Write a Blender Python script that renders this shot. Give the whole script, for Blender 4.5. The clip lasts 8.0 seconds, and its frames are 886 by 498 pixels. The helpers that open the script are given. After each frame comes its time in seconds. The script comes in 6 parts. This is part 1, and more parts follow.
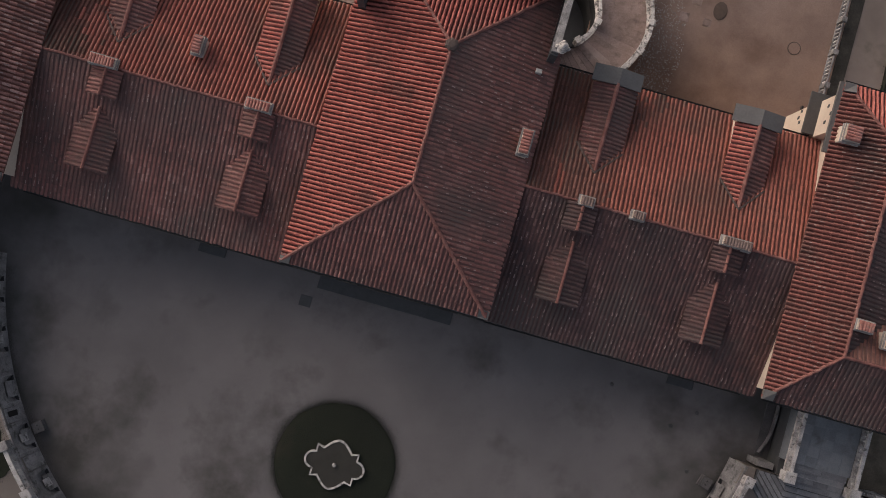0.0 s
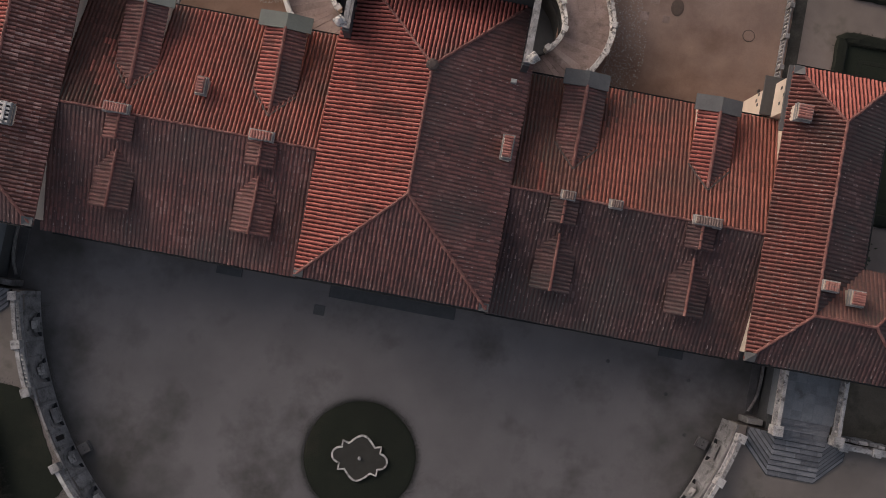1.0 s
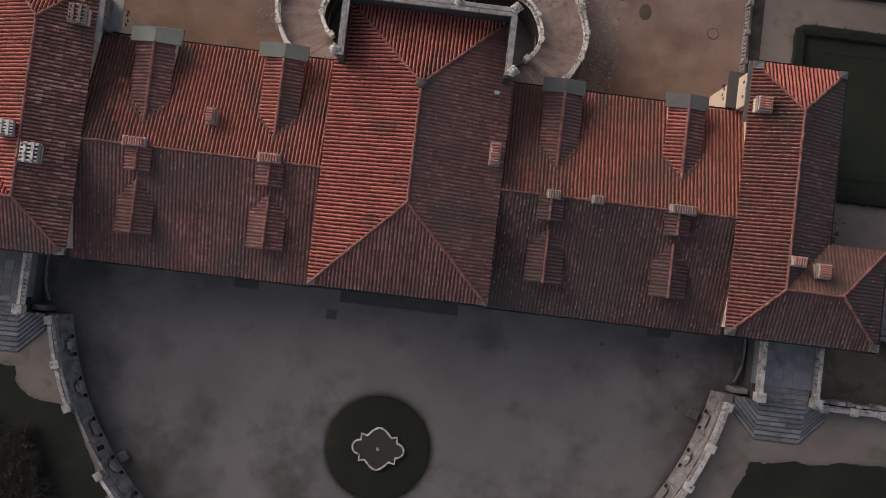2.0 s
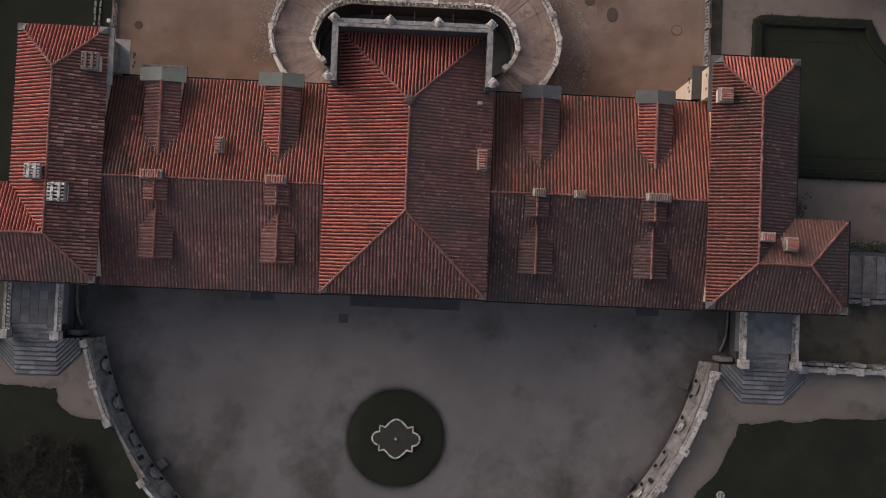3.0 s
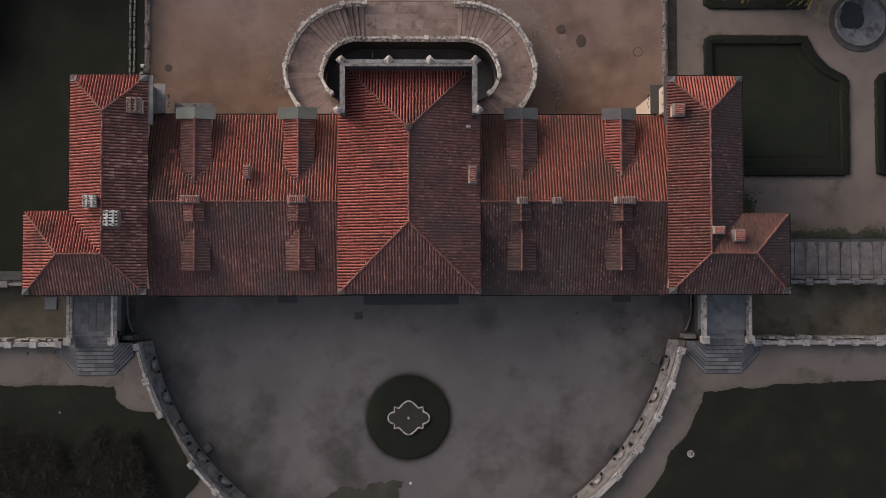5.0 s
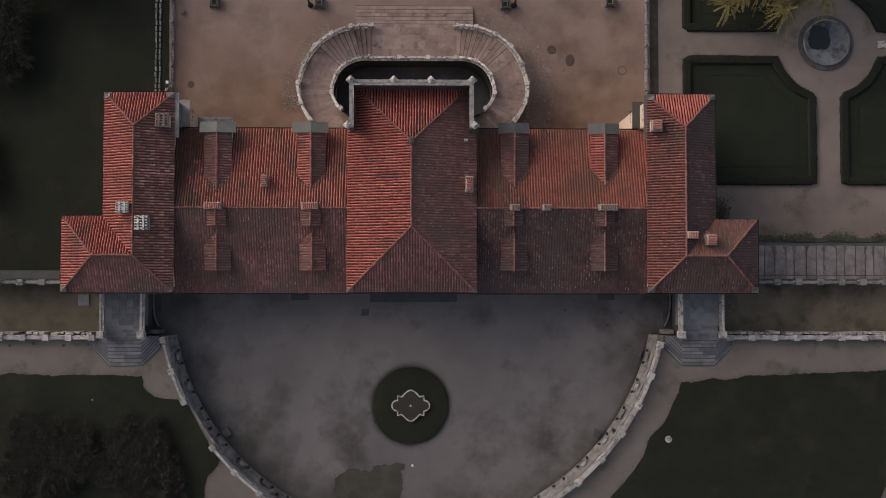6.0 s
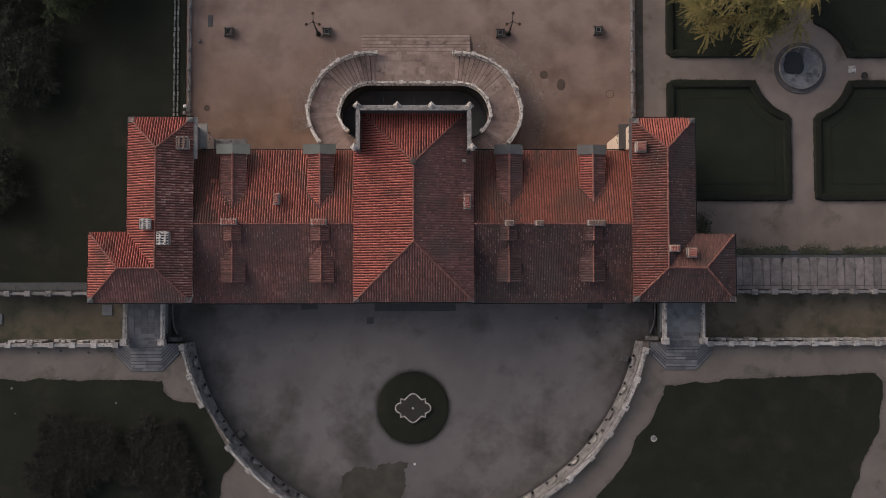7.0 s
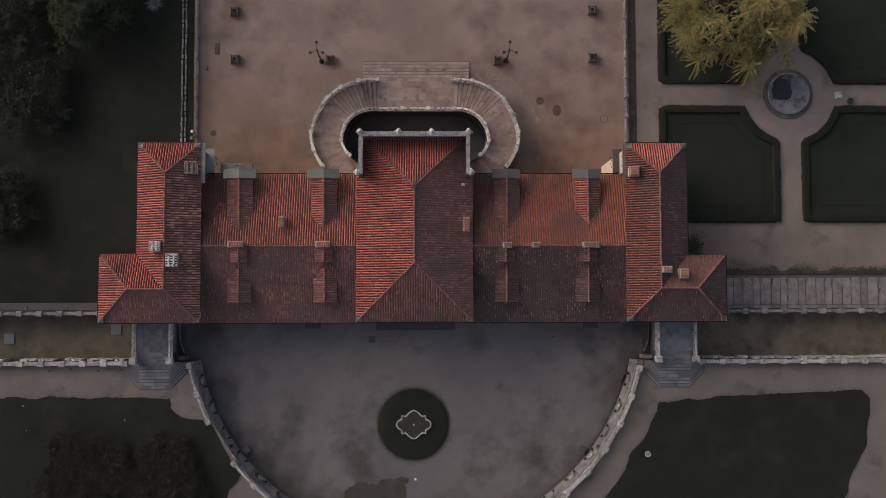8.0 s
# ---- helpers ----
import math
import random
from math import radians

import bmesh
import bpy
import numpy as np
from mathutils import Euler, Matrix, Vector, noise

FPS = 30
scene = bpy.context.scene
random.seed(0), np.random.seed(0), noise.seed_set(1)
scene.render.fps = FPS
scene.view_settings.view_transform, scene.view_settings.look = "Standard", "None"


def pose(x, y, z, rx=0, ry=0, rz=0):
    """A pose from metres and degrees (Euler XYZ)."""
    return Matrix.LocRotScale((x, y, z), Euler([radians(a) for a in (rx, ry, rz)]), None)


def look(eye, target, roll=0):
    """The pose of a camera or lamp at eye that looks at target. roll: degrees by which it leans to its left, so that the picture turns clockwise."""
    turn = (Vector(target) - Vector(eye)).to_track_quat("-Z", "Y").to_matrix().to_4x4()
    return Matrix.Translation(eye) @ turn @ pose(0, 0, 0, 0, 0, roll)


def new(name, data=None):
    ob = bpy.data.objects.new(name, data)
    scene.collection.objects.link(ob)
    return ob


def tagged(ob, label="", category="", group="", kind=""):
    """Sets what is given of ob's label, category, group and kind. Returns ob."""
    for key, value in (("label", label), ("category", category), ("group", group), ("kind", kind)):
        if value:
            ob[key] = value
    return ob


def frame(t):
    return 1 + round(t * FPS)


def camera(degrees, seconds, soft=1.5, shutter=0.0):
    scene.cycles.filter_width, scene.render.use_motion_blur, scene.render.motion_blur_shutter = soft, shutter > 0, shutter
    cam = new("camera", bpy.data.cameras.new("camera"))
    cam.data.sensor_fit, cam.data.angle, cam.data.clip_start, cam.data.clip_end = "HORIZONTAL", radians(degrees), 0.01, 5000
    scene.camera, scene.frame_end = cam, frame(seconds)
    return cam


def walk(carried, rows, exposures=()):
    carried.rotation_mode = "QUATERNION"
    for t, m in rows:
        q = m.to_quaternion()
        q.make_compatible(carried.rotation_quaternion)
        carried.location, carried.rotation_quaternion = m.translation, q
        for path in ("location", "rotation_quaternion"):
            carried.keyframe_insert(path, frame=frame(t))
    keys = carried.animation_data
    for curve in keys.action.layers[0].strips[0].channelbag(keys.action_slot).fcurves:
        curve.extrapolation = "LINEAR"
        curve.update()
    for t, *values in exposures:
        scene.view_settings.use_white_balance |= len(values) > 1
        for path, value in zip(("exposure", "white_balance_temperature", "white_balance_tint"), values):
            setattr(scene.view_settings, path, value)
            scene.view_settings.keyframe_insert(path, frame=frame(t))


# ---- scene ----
cam = camera(50.0, 8.0, 0.5)
PATH = [
    (0, (1.891, 0.802, 58.048), (1.917, 0.889, 56.05), 32.5),
    (0.5, (1.915, 0.893, 60.435), (1.941, 0.975, 58.437), 30.9),
    (1, (1.819, 0.657, 63.003), (1.848, 0.746, 61.006), 28.7),
    (1.5, (1.736, 0.56, 65.536), (1.766, 0.65, 63.538), 27.4),
    (3, (1.698, 0.977, 73.762), (1.73, 1.05, 71.763), 26.1),
    (3.5, (1.661, 0.991, 76.725), (1.693, 1.063, 74.727), 25.2),
    (4, (1.554, 1.075, 79.776), (1.588, 1.143, 77.778), 27.0),
    (4.5, (1.485, 1.149, 82.2), (1.52, 1.215, 80.201), 27.8),
    (6, (1.497, 1.032, 93.398), (1.529, 1.099, 91.4), 25.6),
    (6.5, (1.314, 1.092, 97.229), (1.349, 1.166, 95.23), 25.0),
    (7, (1.255, 1.331, 100.171), (1.29, 1.414, 98.173), 22.8),
    (7.5, (1.11, 1.64, 101.869), (1.148, 1.736, 99.872), 21.4),
    (8, (0.922, 1.815, 103.305), (0.963, 1.93, 101.308), 19.5),
]
walk(cam, [(t, look(eye, target, roll)) for t, eye, target, roll in PATH], [(0.0, -0.08), (8.0, -0.08)])

# ---- light: a broad low sun behind thin cloud in the north-west, dim dusk sky ----
SUN_UP, SUN_AZ = 26.0, 147.0          # elevation; direction of the sun, degrees from +x towards +y
world = bpy.data.worlds.new("dusk_sky")
scene.world = world
world.use_nodes = True
wn, wl = world.node_tree.nodes, world.node_tree.links
sky = wn.new("ShaderNodeTexSky")
sky.sky_type, sky.sun_disc = "NISHITA", False
sky.sun_elevation, sky.sun_rotation = radians(SUN_UP), radians(90 - SUN_AZ)
sky.air_density, sky.dust_density = 1.0, 4.0
wn["Background"].inputs["Strength"].default_value = 0.15
cloud = wn.new("ShaderNodeHueSaturation")        # thin cloud takes some of the blue
cloud.inputs["Saturation"].default_value = 0.62
wl.new(sky.outputs["Color"], cloud.inputs["Color"])
wl.new(cloud.outputs["Color"], wn["Background"].inputs["Color"])
sun = new("sun", bpy.data.lights.new("sun", "SUN"))
sun.data.energy, sun.data.angle, sun.data.color = 0.88, radians(46), (1.0, 0.83, 0.75)
ca, sa, cu, su = math.cos(radians(SUN_AZ)), math.sin(radians(SUN_AZ)), math.cos(radians(SUN_UP)), math.sin(radians(SUN_UP))
sun.matrix_world = look((60 * ca * cu, 60 * sa * cu, 60 * su), (0, 0, 0))


# ---- materials ----
def material(name, colours, scale=1.0, fine=30.0, rough=0.85, bump=0.3, spread=0.5, island=0.0, metal=0.0, depth=0.02, stain=None, stain_at=(0.56, 0.68), stain_scale=0.25, objects=0.0, sand=None, spec=0.5, moss_shade=None):
    """Two scales of noise between colours; island: spread by mesh island; objects: spread by object; stain: colour of blotches."""
    m = bpy.data.materials.new(name)
    m.use_nodes = True
    n, l = m.node_tree.nodes, m.node_tree.links
    bsdf = n["Principled BSDF"]
    bsdf.inputs["Roughness"].default_value = rough
    bsdf.inputs["Metallic"].default_value = metal
    bsdf.inputs["Specular IOR Level"].default_value = spec
    pos = n.new("ShaderNodeNewGeometry")

    def noise_node(sc, detail):
        t = n.new("ShaderNodeTexNoise")
        t.inputs["Scale"].default_value, t.inputs["Detail"].default_value, t.inputs["Roughness"].default_value = sc, detail, 0.6
        l.new(pos.outputs["Position"], t.inputs["Vector"])
        return t.outputs["Fac"]

    def maths(op, a, b):
        k = n.new("ShaderNodeMath")
        k.operation = op
        for i, v in enumerate((a, b)):
            if isinstance(v, (int, float)):
                k.inputs[i].default_value = v
            else:
                l.new(v, k.inputs[i])
        return k.outputs[0]

    big, small = noise_node(scale, 5), noise_node(fine, 3)
    f = maths("ADD", maths("MULTIPLY", maths("SUBTRACT", big, 0.5), 2.2 * spread), maths("MULTIPLY", maths("SUBTRACT", small, 0.5), 1.2 * spread))
    f = maths("ADD", f, 0.5)
    if island:
        f = maths("ADD", f, maths("MULTIPLY", maths("SUBTRACT", pos.outputs["Random Per Island"], 0.5), island))
    if objects:
        info = n.new("ShaderNodeObjectInfo")
        f = maths("ADD", f, maths("MULTIPLY", maths("SUBTRACT", info.outputs["Random"], 0.5), objects))
    ramp = n.new("ShaderNodeValToRGB")
    els = ramp.color_ramp.elements
    while len(els) < len(colours):
        els.new(0.5)
    for i, c in enumerate(colours):
        els[i].position = i / (len(colours) - 1)
        els[i].color = (*c, 1)
    l.new(f, ramp.inputs["Fac"])
    out = ramp.outputs["Color"]
    if stain:
        sn = noise_node(stain_scale, 6)
        r2 = n.new("ShaderNodeMapRange")
        r2.inputs["From Min"].default_value, r2.inputs["From Max"].default_value = stain_at
        l.new(sn, r2.inputs["Value"])
        mix = n.new("ShaderNodeMix")
        mix.data_type = "RGBA"
        l.new(r2.outputs["Result"], mix.inputs["Factor"])
        l.new(out, mix.inputs["A"])
        mix.inputs["B"].default_value = (*stain, 1)
        out = mix.outputs["Result"]
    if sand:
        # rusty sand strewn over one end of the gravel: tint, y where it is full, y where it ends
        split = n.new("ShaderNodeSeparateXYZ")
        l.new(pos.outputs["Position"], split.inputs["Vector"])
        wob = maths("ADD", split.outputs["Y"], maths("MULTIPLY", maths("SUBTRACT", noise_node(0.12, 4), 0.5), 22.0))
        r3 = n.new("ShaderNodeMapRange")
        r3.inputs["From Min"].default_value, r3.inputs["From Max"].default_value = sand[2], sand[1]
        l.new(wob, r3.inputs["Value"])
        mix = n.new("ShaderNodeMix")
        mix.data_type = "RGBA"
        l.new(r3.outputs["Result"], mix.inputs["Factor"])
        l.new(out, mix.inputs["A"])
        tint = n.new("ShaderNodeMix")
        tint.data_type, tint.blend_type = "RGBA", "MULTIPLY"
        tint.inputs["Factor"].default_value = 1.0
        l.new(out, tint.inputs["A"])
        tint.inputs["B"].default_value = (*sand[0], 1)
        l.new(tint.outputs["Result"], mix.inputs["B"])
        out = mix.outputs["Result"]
    if moss_shade:
        # moss blotches with wall shade put in, thicker away from a centre: colour, centre, radius where it is rare,
        # radius where it is common
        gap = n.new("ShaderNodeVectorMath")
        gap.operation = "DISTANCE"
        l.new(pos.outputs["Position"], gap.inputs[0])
        gap.inputs[1].default_value = moss_shade[1]
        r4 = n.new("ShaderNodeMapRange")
        r4.inputs["From Min"].default_value, r4.inputs["From Max"].default_value = moss_shade[2], moss_shade[3]
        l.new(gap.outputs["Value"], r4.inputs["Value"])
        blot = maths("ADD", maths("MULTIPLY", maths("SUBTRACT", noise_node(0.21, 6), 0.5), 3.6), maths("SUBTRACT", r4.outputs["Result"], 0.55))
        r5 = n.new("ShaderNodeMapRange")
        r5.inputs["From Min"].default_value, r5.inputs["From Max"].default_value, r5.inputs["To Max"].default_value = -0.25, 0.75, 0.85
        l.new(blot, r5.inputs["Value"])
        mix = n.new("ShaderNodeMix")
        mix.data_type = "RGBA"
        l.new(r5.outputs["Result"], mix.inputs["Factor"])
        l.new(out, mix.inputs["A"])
        mix.inputs["B"].default_value = (*moss_shade[0], 1)
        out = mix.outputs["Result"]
    l.new(out, bsdf.inputs["Base Color"])
    if bump:
        b = n.new("ShaderNodeBump")
        b.inputs["Strength"].default_value, b.inputs["Distance"].default_value = bump, depth
        l.new(small, b.inputs["Height"])
        l.new(b.outputs["Normal"], bsdf.inputs["Normal"])
    return m


# tiles of slopes facing the sun; part of its light is in this colour
TILE = material("roof_tile_sunlit_clay", [(0.225, 0.066, 0.053), (0.395, 0.110, 0.086), (0.485, 0.163, 0.127)], 0.45, 9, 0.8, 0.2, 0.5, 0.45, stain=(0.13, 0.066, 0.055), stain_at=(0.54, 0.72), stain_scale=0.3)
TILE_N = material("roof_tile_faded", [(0.19, 0.065, 0.050), (0.35, 0.106, 0.078), (0.45, 0.162, 0.122)], 0.35, 9, 0.85, 0.2, 0.5, 0.5, stain=(0.135, 0.080, 0.067), stain_at=(0.46, 0.66), stain_scale=0.22)
TILE_NE = material("roof_tile_orange", [(0.150, 0.052, 0.039), (0.265, 0.080, 0.057), (0.34, 0.115, 0.083)], 0.35, 8, 0.85, 0.2, 0.6, 0.45, stain=(0.14, 0.066, 0.050), stain_at=(0.48, 0.64), stain_scale=0.22)
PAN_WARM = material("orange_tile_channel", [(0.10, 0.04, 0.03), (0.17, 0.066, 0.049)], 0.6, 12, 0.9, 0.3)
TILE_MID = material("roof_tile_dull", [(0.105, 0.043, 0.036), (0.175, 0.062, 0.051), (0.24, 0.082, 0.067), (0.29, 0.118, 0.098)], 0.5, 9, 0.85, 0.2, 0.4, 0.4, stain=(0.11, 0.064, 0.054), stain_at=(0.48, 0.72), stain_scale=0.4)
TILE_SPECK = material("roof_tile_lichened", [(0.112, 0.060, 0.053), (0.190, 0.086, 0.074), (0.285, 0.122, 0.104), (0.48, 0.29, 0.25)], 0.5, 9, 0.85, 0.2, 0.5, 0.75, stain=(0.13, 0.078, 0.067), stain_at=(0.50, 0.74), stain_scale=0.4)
# weathered tiles of slopes turned from the sun, their shade in the colour
TILE_OLD_SHADE = material("roof_tile_weathered_shade", [(0.086, 0.043, 0.040), (0.130, 0.057, 0.051), (0.174, 0.070, 0.061), (0.212, 0.090, 0.078), (0.29, 0.155, 0.135)], 0.3, 7, 0.85, 0.2, 0.6, 0.62, stain=(0.095, 0.062, 0.056), stain_at=(0.46, 0.66), stain_scale=0.22)
# darker still for the east side, shade again put into the colour
TILE_DARK = material("roof_tile_dark_shade", [(0.042, 0.026, 0.026), (0.063, 0.034, 0.033), (0.086, 0.042, 0.039), (0.113, 0.055, 0.051), (0.185, 0.110, 0.100)], 0.3, 7, 0.85, 0.2, 0.6, 0.62, stain=(0.078, 0.056, 0.051), stain_at=(0.44, 0.64), stain_scale=0.25)
TILE_PIECE = material("roof_tile_shade_piece", [(0.086, 0.043, 0.040), (0.130, 0.057, 0.051), (0.174, 0.070, 0.061), (0.212, 0.090, 0.078), (0.29, 0.155, 0.135)], 0.3, 7, 0.85, 0.2, 0.6, 0.0, objects=0.62, stain=(0.095, 0.062, 0.056), stain_at=(0.46, 0.66), stain_scale=0.22)
TILE_MOSS = material("roof_tile_mossy", [(0.066, 0.037, 0.030), (0.115, 0.053, 0.042), (0.175, 0.073, 0.056), (0.25, 0.112, 0.087)], 0.4, 7, 0.88, 0.2, 0.6, 0.45, stain=(0.085, 0.060, 0.046), stain_at=(0.48, 0.66), stain_scale=0.3)
LICHEN = material("pale_lichen", [(0.19, 0.11, 0.098), (0.27, 0.175, 0.157), (0.37, 0.275, 0.25)], 3.0, 20, 0.95, 0.2, 0.6, 0.8)
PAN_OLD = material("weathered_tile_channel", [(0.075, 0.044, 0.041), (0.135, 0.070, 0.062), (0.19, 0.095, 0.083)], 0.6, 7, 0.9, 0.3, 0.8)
PAN_DARK = material("dark_tile_channel", [(0.044, 0.028, 0.027), (0.078, 0.042, 0.040), (0.120, 0.062, 0.057)], 0.6, 7, 0.9, 0.3, 0.8)
# channel colour deepened to stand for the shade between barrel tiles
PAN = material("shade_tile_channel", [(0.05, 0.018, 0.015), (0.10, 0.034, 0.028)], 0.6, 12, 0.9, 0.3)
RIDGE = material("ridge_tile_clay", [(0.125, 0.052, 0.044), (0.205, 0.080, 0.066), (0.29, 0.145, 0.12)], 1.4, 8, 0.85, 0.3, 0.7, objects=0.35)
RIDGE_OLD = material("dark_ridge_tile", [(0.045, 0.027, 0.025), (0.075, 0.040, 0.037), (0.115, 0.066, 0.059)], 1.4, 8, 0.85, 0.3, 0.7, objects=0.4)
STONE = material("weathered_stone", [(0.165, 0.150, 0.146), (0.335, 0.307, 0.296), (0.51, 0.47, 0.452)], 1.6, 16, 0.9, 0.4, 0.8, objects=0.5, stain=(0.11, 0.10, 0.095), stain_at=(0.55, 0.66), stain_scale=2.6)
STONE_WARM = material("warm_stone", [(0.183, 0.126, 0.107), (0.268, 0.189, 0.164), (0.36, 0.268, 0.238)], 0.9, 10, 0.9, 0.4, 0.75, objects=0.45, stain=(0.13, 0.092, 0.077), stain_at=(0.54, 0.70), stain_scale=1.1)
STONE_PALE = material("pale_stone", [(0.30, 0.268, 0.25), (0.52, 0.47, 0.44), (0.68, 0.62, 0.58)], 1.6, 16, 0.9, 0.4, 0.8, objects=0.4, stain=(0.15, 0.135, 0.128), stain_at=(0.50, 0.62), stain_scale=3.4)
RISER = material("dark_step_edge_stone", [(0.09, 0.066, 0.057), (0.145, 0.107, 0.093)], 1.2, 14, 0.9, 0.3, 0.5)
# pit walls: the recess's shade is put into the stone colour
PIT = material("shade_dark_pit_stone", [(0.024, 0.024, 0.024), (0.052, 0.050, 0.049)], 1.2, 14, 0.9, 0.3, 0.5, spec=0.1)
TERRACE_DAMP = material("damp_stained_slab", [(0.045, 0.040, 0.038), (0.085, 0.074, 0.071), (0.13, 0.112, 0.108)], 1.4, 9, 0.8, 0.2, 0.8)
TERRACE = material("stained_terrace_stone", [(0.090, 0.076, 0.075), (0.168, 0.143, 0.141), (0.250, 0.215, 0.212)], 1.1, 8, 0.9, 0.3, 0.7, objects=0.35, stain=(0.11, 0.105, 0.092), stain_at=(0.54, 0.76), stain_scale=0.9)
STONE_GREY = material("grey_stone", [(0.085, 0.088, 0.097), (0.15, 0.155, 0.168), (0.22, 0.222, 0.235)], 0.9, 14, 0.8, 0.3, 0.55, objects=0.3, stain=(0.09, 0.09, 0.092), stain_at=(0.52, 0.7), stain_scale=0.9)
STEP_STONE = material("worn_step_stone", [(0.075, 0.074, 0.081), (0.135, 0.132, 0.142), (0.215, 0.208, 0.216)], 0.9, 12, 0.85, 0.3, 0.5, objects=0.62, stain=(0.085, 0.083, 0.088), stain_at=(0.54, 0.7), stain_scale=1.0)
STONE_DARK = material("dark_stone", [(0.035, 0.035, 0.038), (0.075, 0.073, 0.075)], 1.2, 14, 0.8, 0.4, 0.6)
PLASTER = material("cream_plaster", [(0.44, 0.335, 0.265), (0.58, 0.46, 0.37), (0.66, 0.545, 0.45)], 0.7, 12, 0.9, 0.15, 0.5)
PLASTER_GREY = material("grey_render", [(0.22, 0.21, 0.20), (0.38, 0.36, 0.34)], 0.8, 12, 0.9, 0.2, 0.5)
CHIMNEY_PALE = material("pale_chimney_render", [(0.13, 0.117, 0.109), (0.245, 0.222, 0.209), (0.38, 0.35, 0.33)], 1.5, 14, 0.85, 0.2, 0.6, objects=0.4)
LID_BROWN = material("brown_chimney_lid", [(0.10, 0.066, 0.056), (0.16, 0.105, 0.090), (0.23, 0.155, 0.135)], 1.6, 12, 0.88, 0.3, 0.7, 0.3)
CAP_CLAY = material("chimney_lid_clay", [(0.22, 0.085, 0.068), (0.34, 0.135, 0.108), (0.43, 0.20, 0.165)], 1.6, 12, 0.85, 0.3, 0.7, 0.3, stain=(0.18, 0.12, 0.105), stain_at=(0.55, 0.7), stain_scale=1.6)
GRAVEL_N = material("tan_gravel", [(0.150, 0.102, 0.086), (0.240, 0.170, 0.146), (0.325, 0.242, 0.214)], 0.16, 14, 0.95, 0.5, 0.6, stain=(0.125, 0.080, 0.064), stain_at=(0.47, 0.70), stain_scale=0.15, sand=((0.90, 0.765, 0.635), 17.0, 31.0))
# the forecourt blotches stand for moss and for the curved wall's shade
GRAVEL_S = material("grey_gravel", [(0.076, 0.067, 0.068), (0.139, 0.1225, 0.123), (0.196, 0.174, 0.173)], 0.14, 22, 0.95, 0.5, 0.5, stain=(0.062, 0.054, 0.050), stain_at=(0.51, 0.70), stain_scale=0.17, moss_shade=((0.048, 0.045, 0.040), (1.5, 1.0, -2.15), 17.5, 27.0))
GRAVEL_G = material("garden_gravel", [(0.085, 0.070, 0.062), (0.148, 0.122, 0.109), (0.205, 0.168, 0.153)], 0.25, 22, 0.95, 0.5, 0.5, stain=(0.08, 0.075, 0.055), stain_at=(0.56, 0.7), stain_scale=0.3)
SOIL = material("damp_soil", [(0.018, 0.016, 0.013), (0.045, 0.04, 0.033)], 0.8, 16, 0.95, 0.5, 0.5)
WEED_SOIL = material("weedy_soil", [(0.03, 0.027, 0.023), (0.055, 0.049, 0.042), (0.09, 0.08, 0.07)], 0.9, 12, 0.95, 0.5, 0.8, spec=0.15)
GRAVEL_P = material("parterre_gravel", [(0.110, 0.086, 0.074), (0.195, 0.153, 0.134), (0.270, 0.212, 0.190)], 0.25, 22, 0.95, 0.5, 0.5, stain=(0.10, 0.085, 0.060), stain_at=(0.56, 0.72), stain_scale=0.3)
GRASS_BARE = material("bare_worn_grass", [(0.060, 0.052, 0.036), (0.140, 0.112, 0.080), (0.215, 0.166, 0.128)], 0.3, 14, 0.95, 0.6, 0.6, stain=(0.065, 0.060, 0.040), stain_at=(0.50, 0.66), stain_scale=0.4, depth=0.04)
GRASS = material("dark_lawn", [(0.0108, 0.0117, 0.0090), (0.0183, 0.0199, 0.0144), (0.0275, 0.0288, 0.0193)], 0.3, 14, 0.95, 0.6, 0.5, stain=(0.032, 0.029, 0.021), stain_at=(0.56, 0.75), stain_scale=0.25, depth=0.04, spec=0.15)
GRASS_DRY = material("worn_grass", [(0.046, 0.043, 0.028), (0.10, 0.085, 0.06), (0.155, 0.126, 0.096)], 0.3, 14, 0.95, 0.6, 0.6, stain=(0.048, 0.050, 0.031), stain_at=(0.48, 0.64), stain_scale=0.4, depth=0.04)
GRASS_N = material("parterre_lawn", [(0.0125, 0.0143, 0.011), (0.0205, 0.0236, 0.0165), (0.0315, 0.0345, 0.0225)], 0.3, 14, 0.95, 0.6, 0.5, stain=(0.026, 0.028, 0.015), stain_at=(0.55, 0.75), stain_scale=0.25, depth=0.04, spec=0.15)
EXEDRA = material("lichened_grey_stone", [(0.085, 0.078, 0.079), (0.185, 0.169, 0.168), (0.295, 0.271, 0.267)], 1.1, 12, 0.9, 0.4, 0.8, objects=0.3, stain=(0.07, 0.066, 0.06), stain_at=(0.54, 0.68), stain_scale=1.8)
POND_STONE = material("damp_pond_stone", [(0.04, 0.037, 0.038), (0.072, 0.066, 0.067), (0.115, 0.106, 0.106)], 1.0, 12, 0.9, 0.3, 0.7)
HEDGE = material("box_hedge_leaves", [(0.012, 0.0128, 0.0098), (0.022, 0.0232, 0.017)], 1.5, 20, 0.8, 0.4, 0.5, 0.8, spec=0.15)
LEAF_AUTUMN = material("autumn_leaves", [(0.060, 0.062, 0.028), (0.15, 0.132, 0.050), (0.26, 0.205, 0.078), (0.36, 0.26, 0.10)], 0.22, 3, 0.7, 0, 0.9, 0.45, spec=0.15)
LEAF_DARK = material("evergreen_leaves", [(0.027, 0.0250, 0.0215), (0.035, 0.0322, 0.0272), (0.044, 0.040, 0.034)], 0.6, 5, 0.9, 0, 0.4, 0.12, spec=0.05)
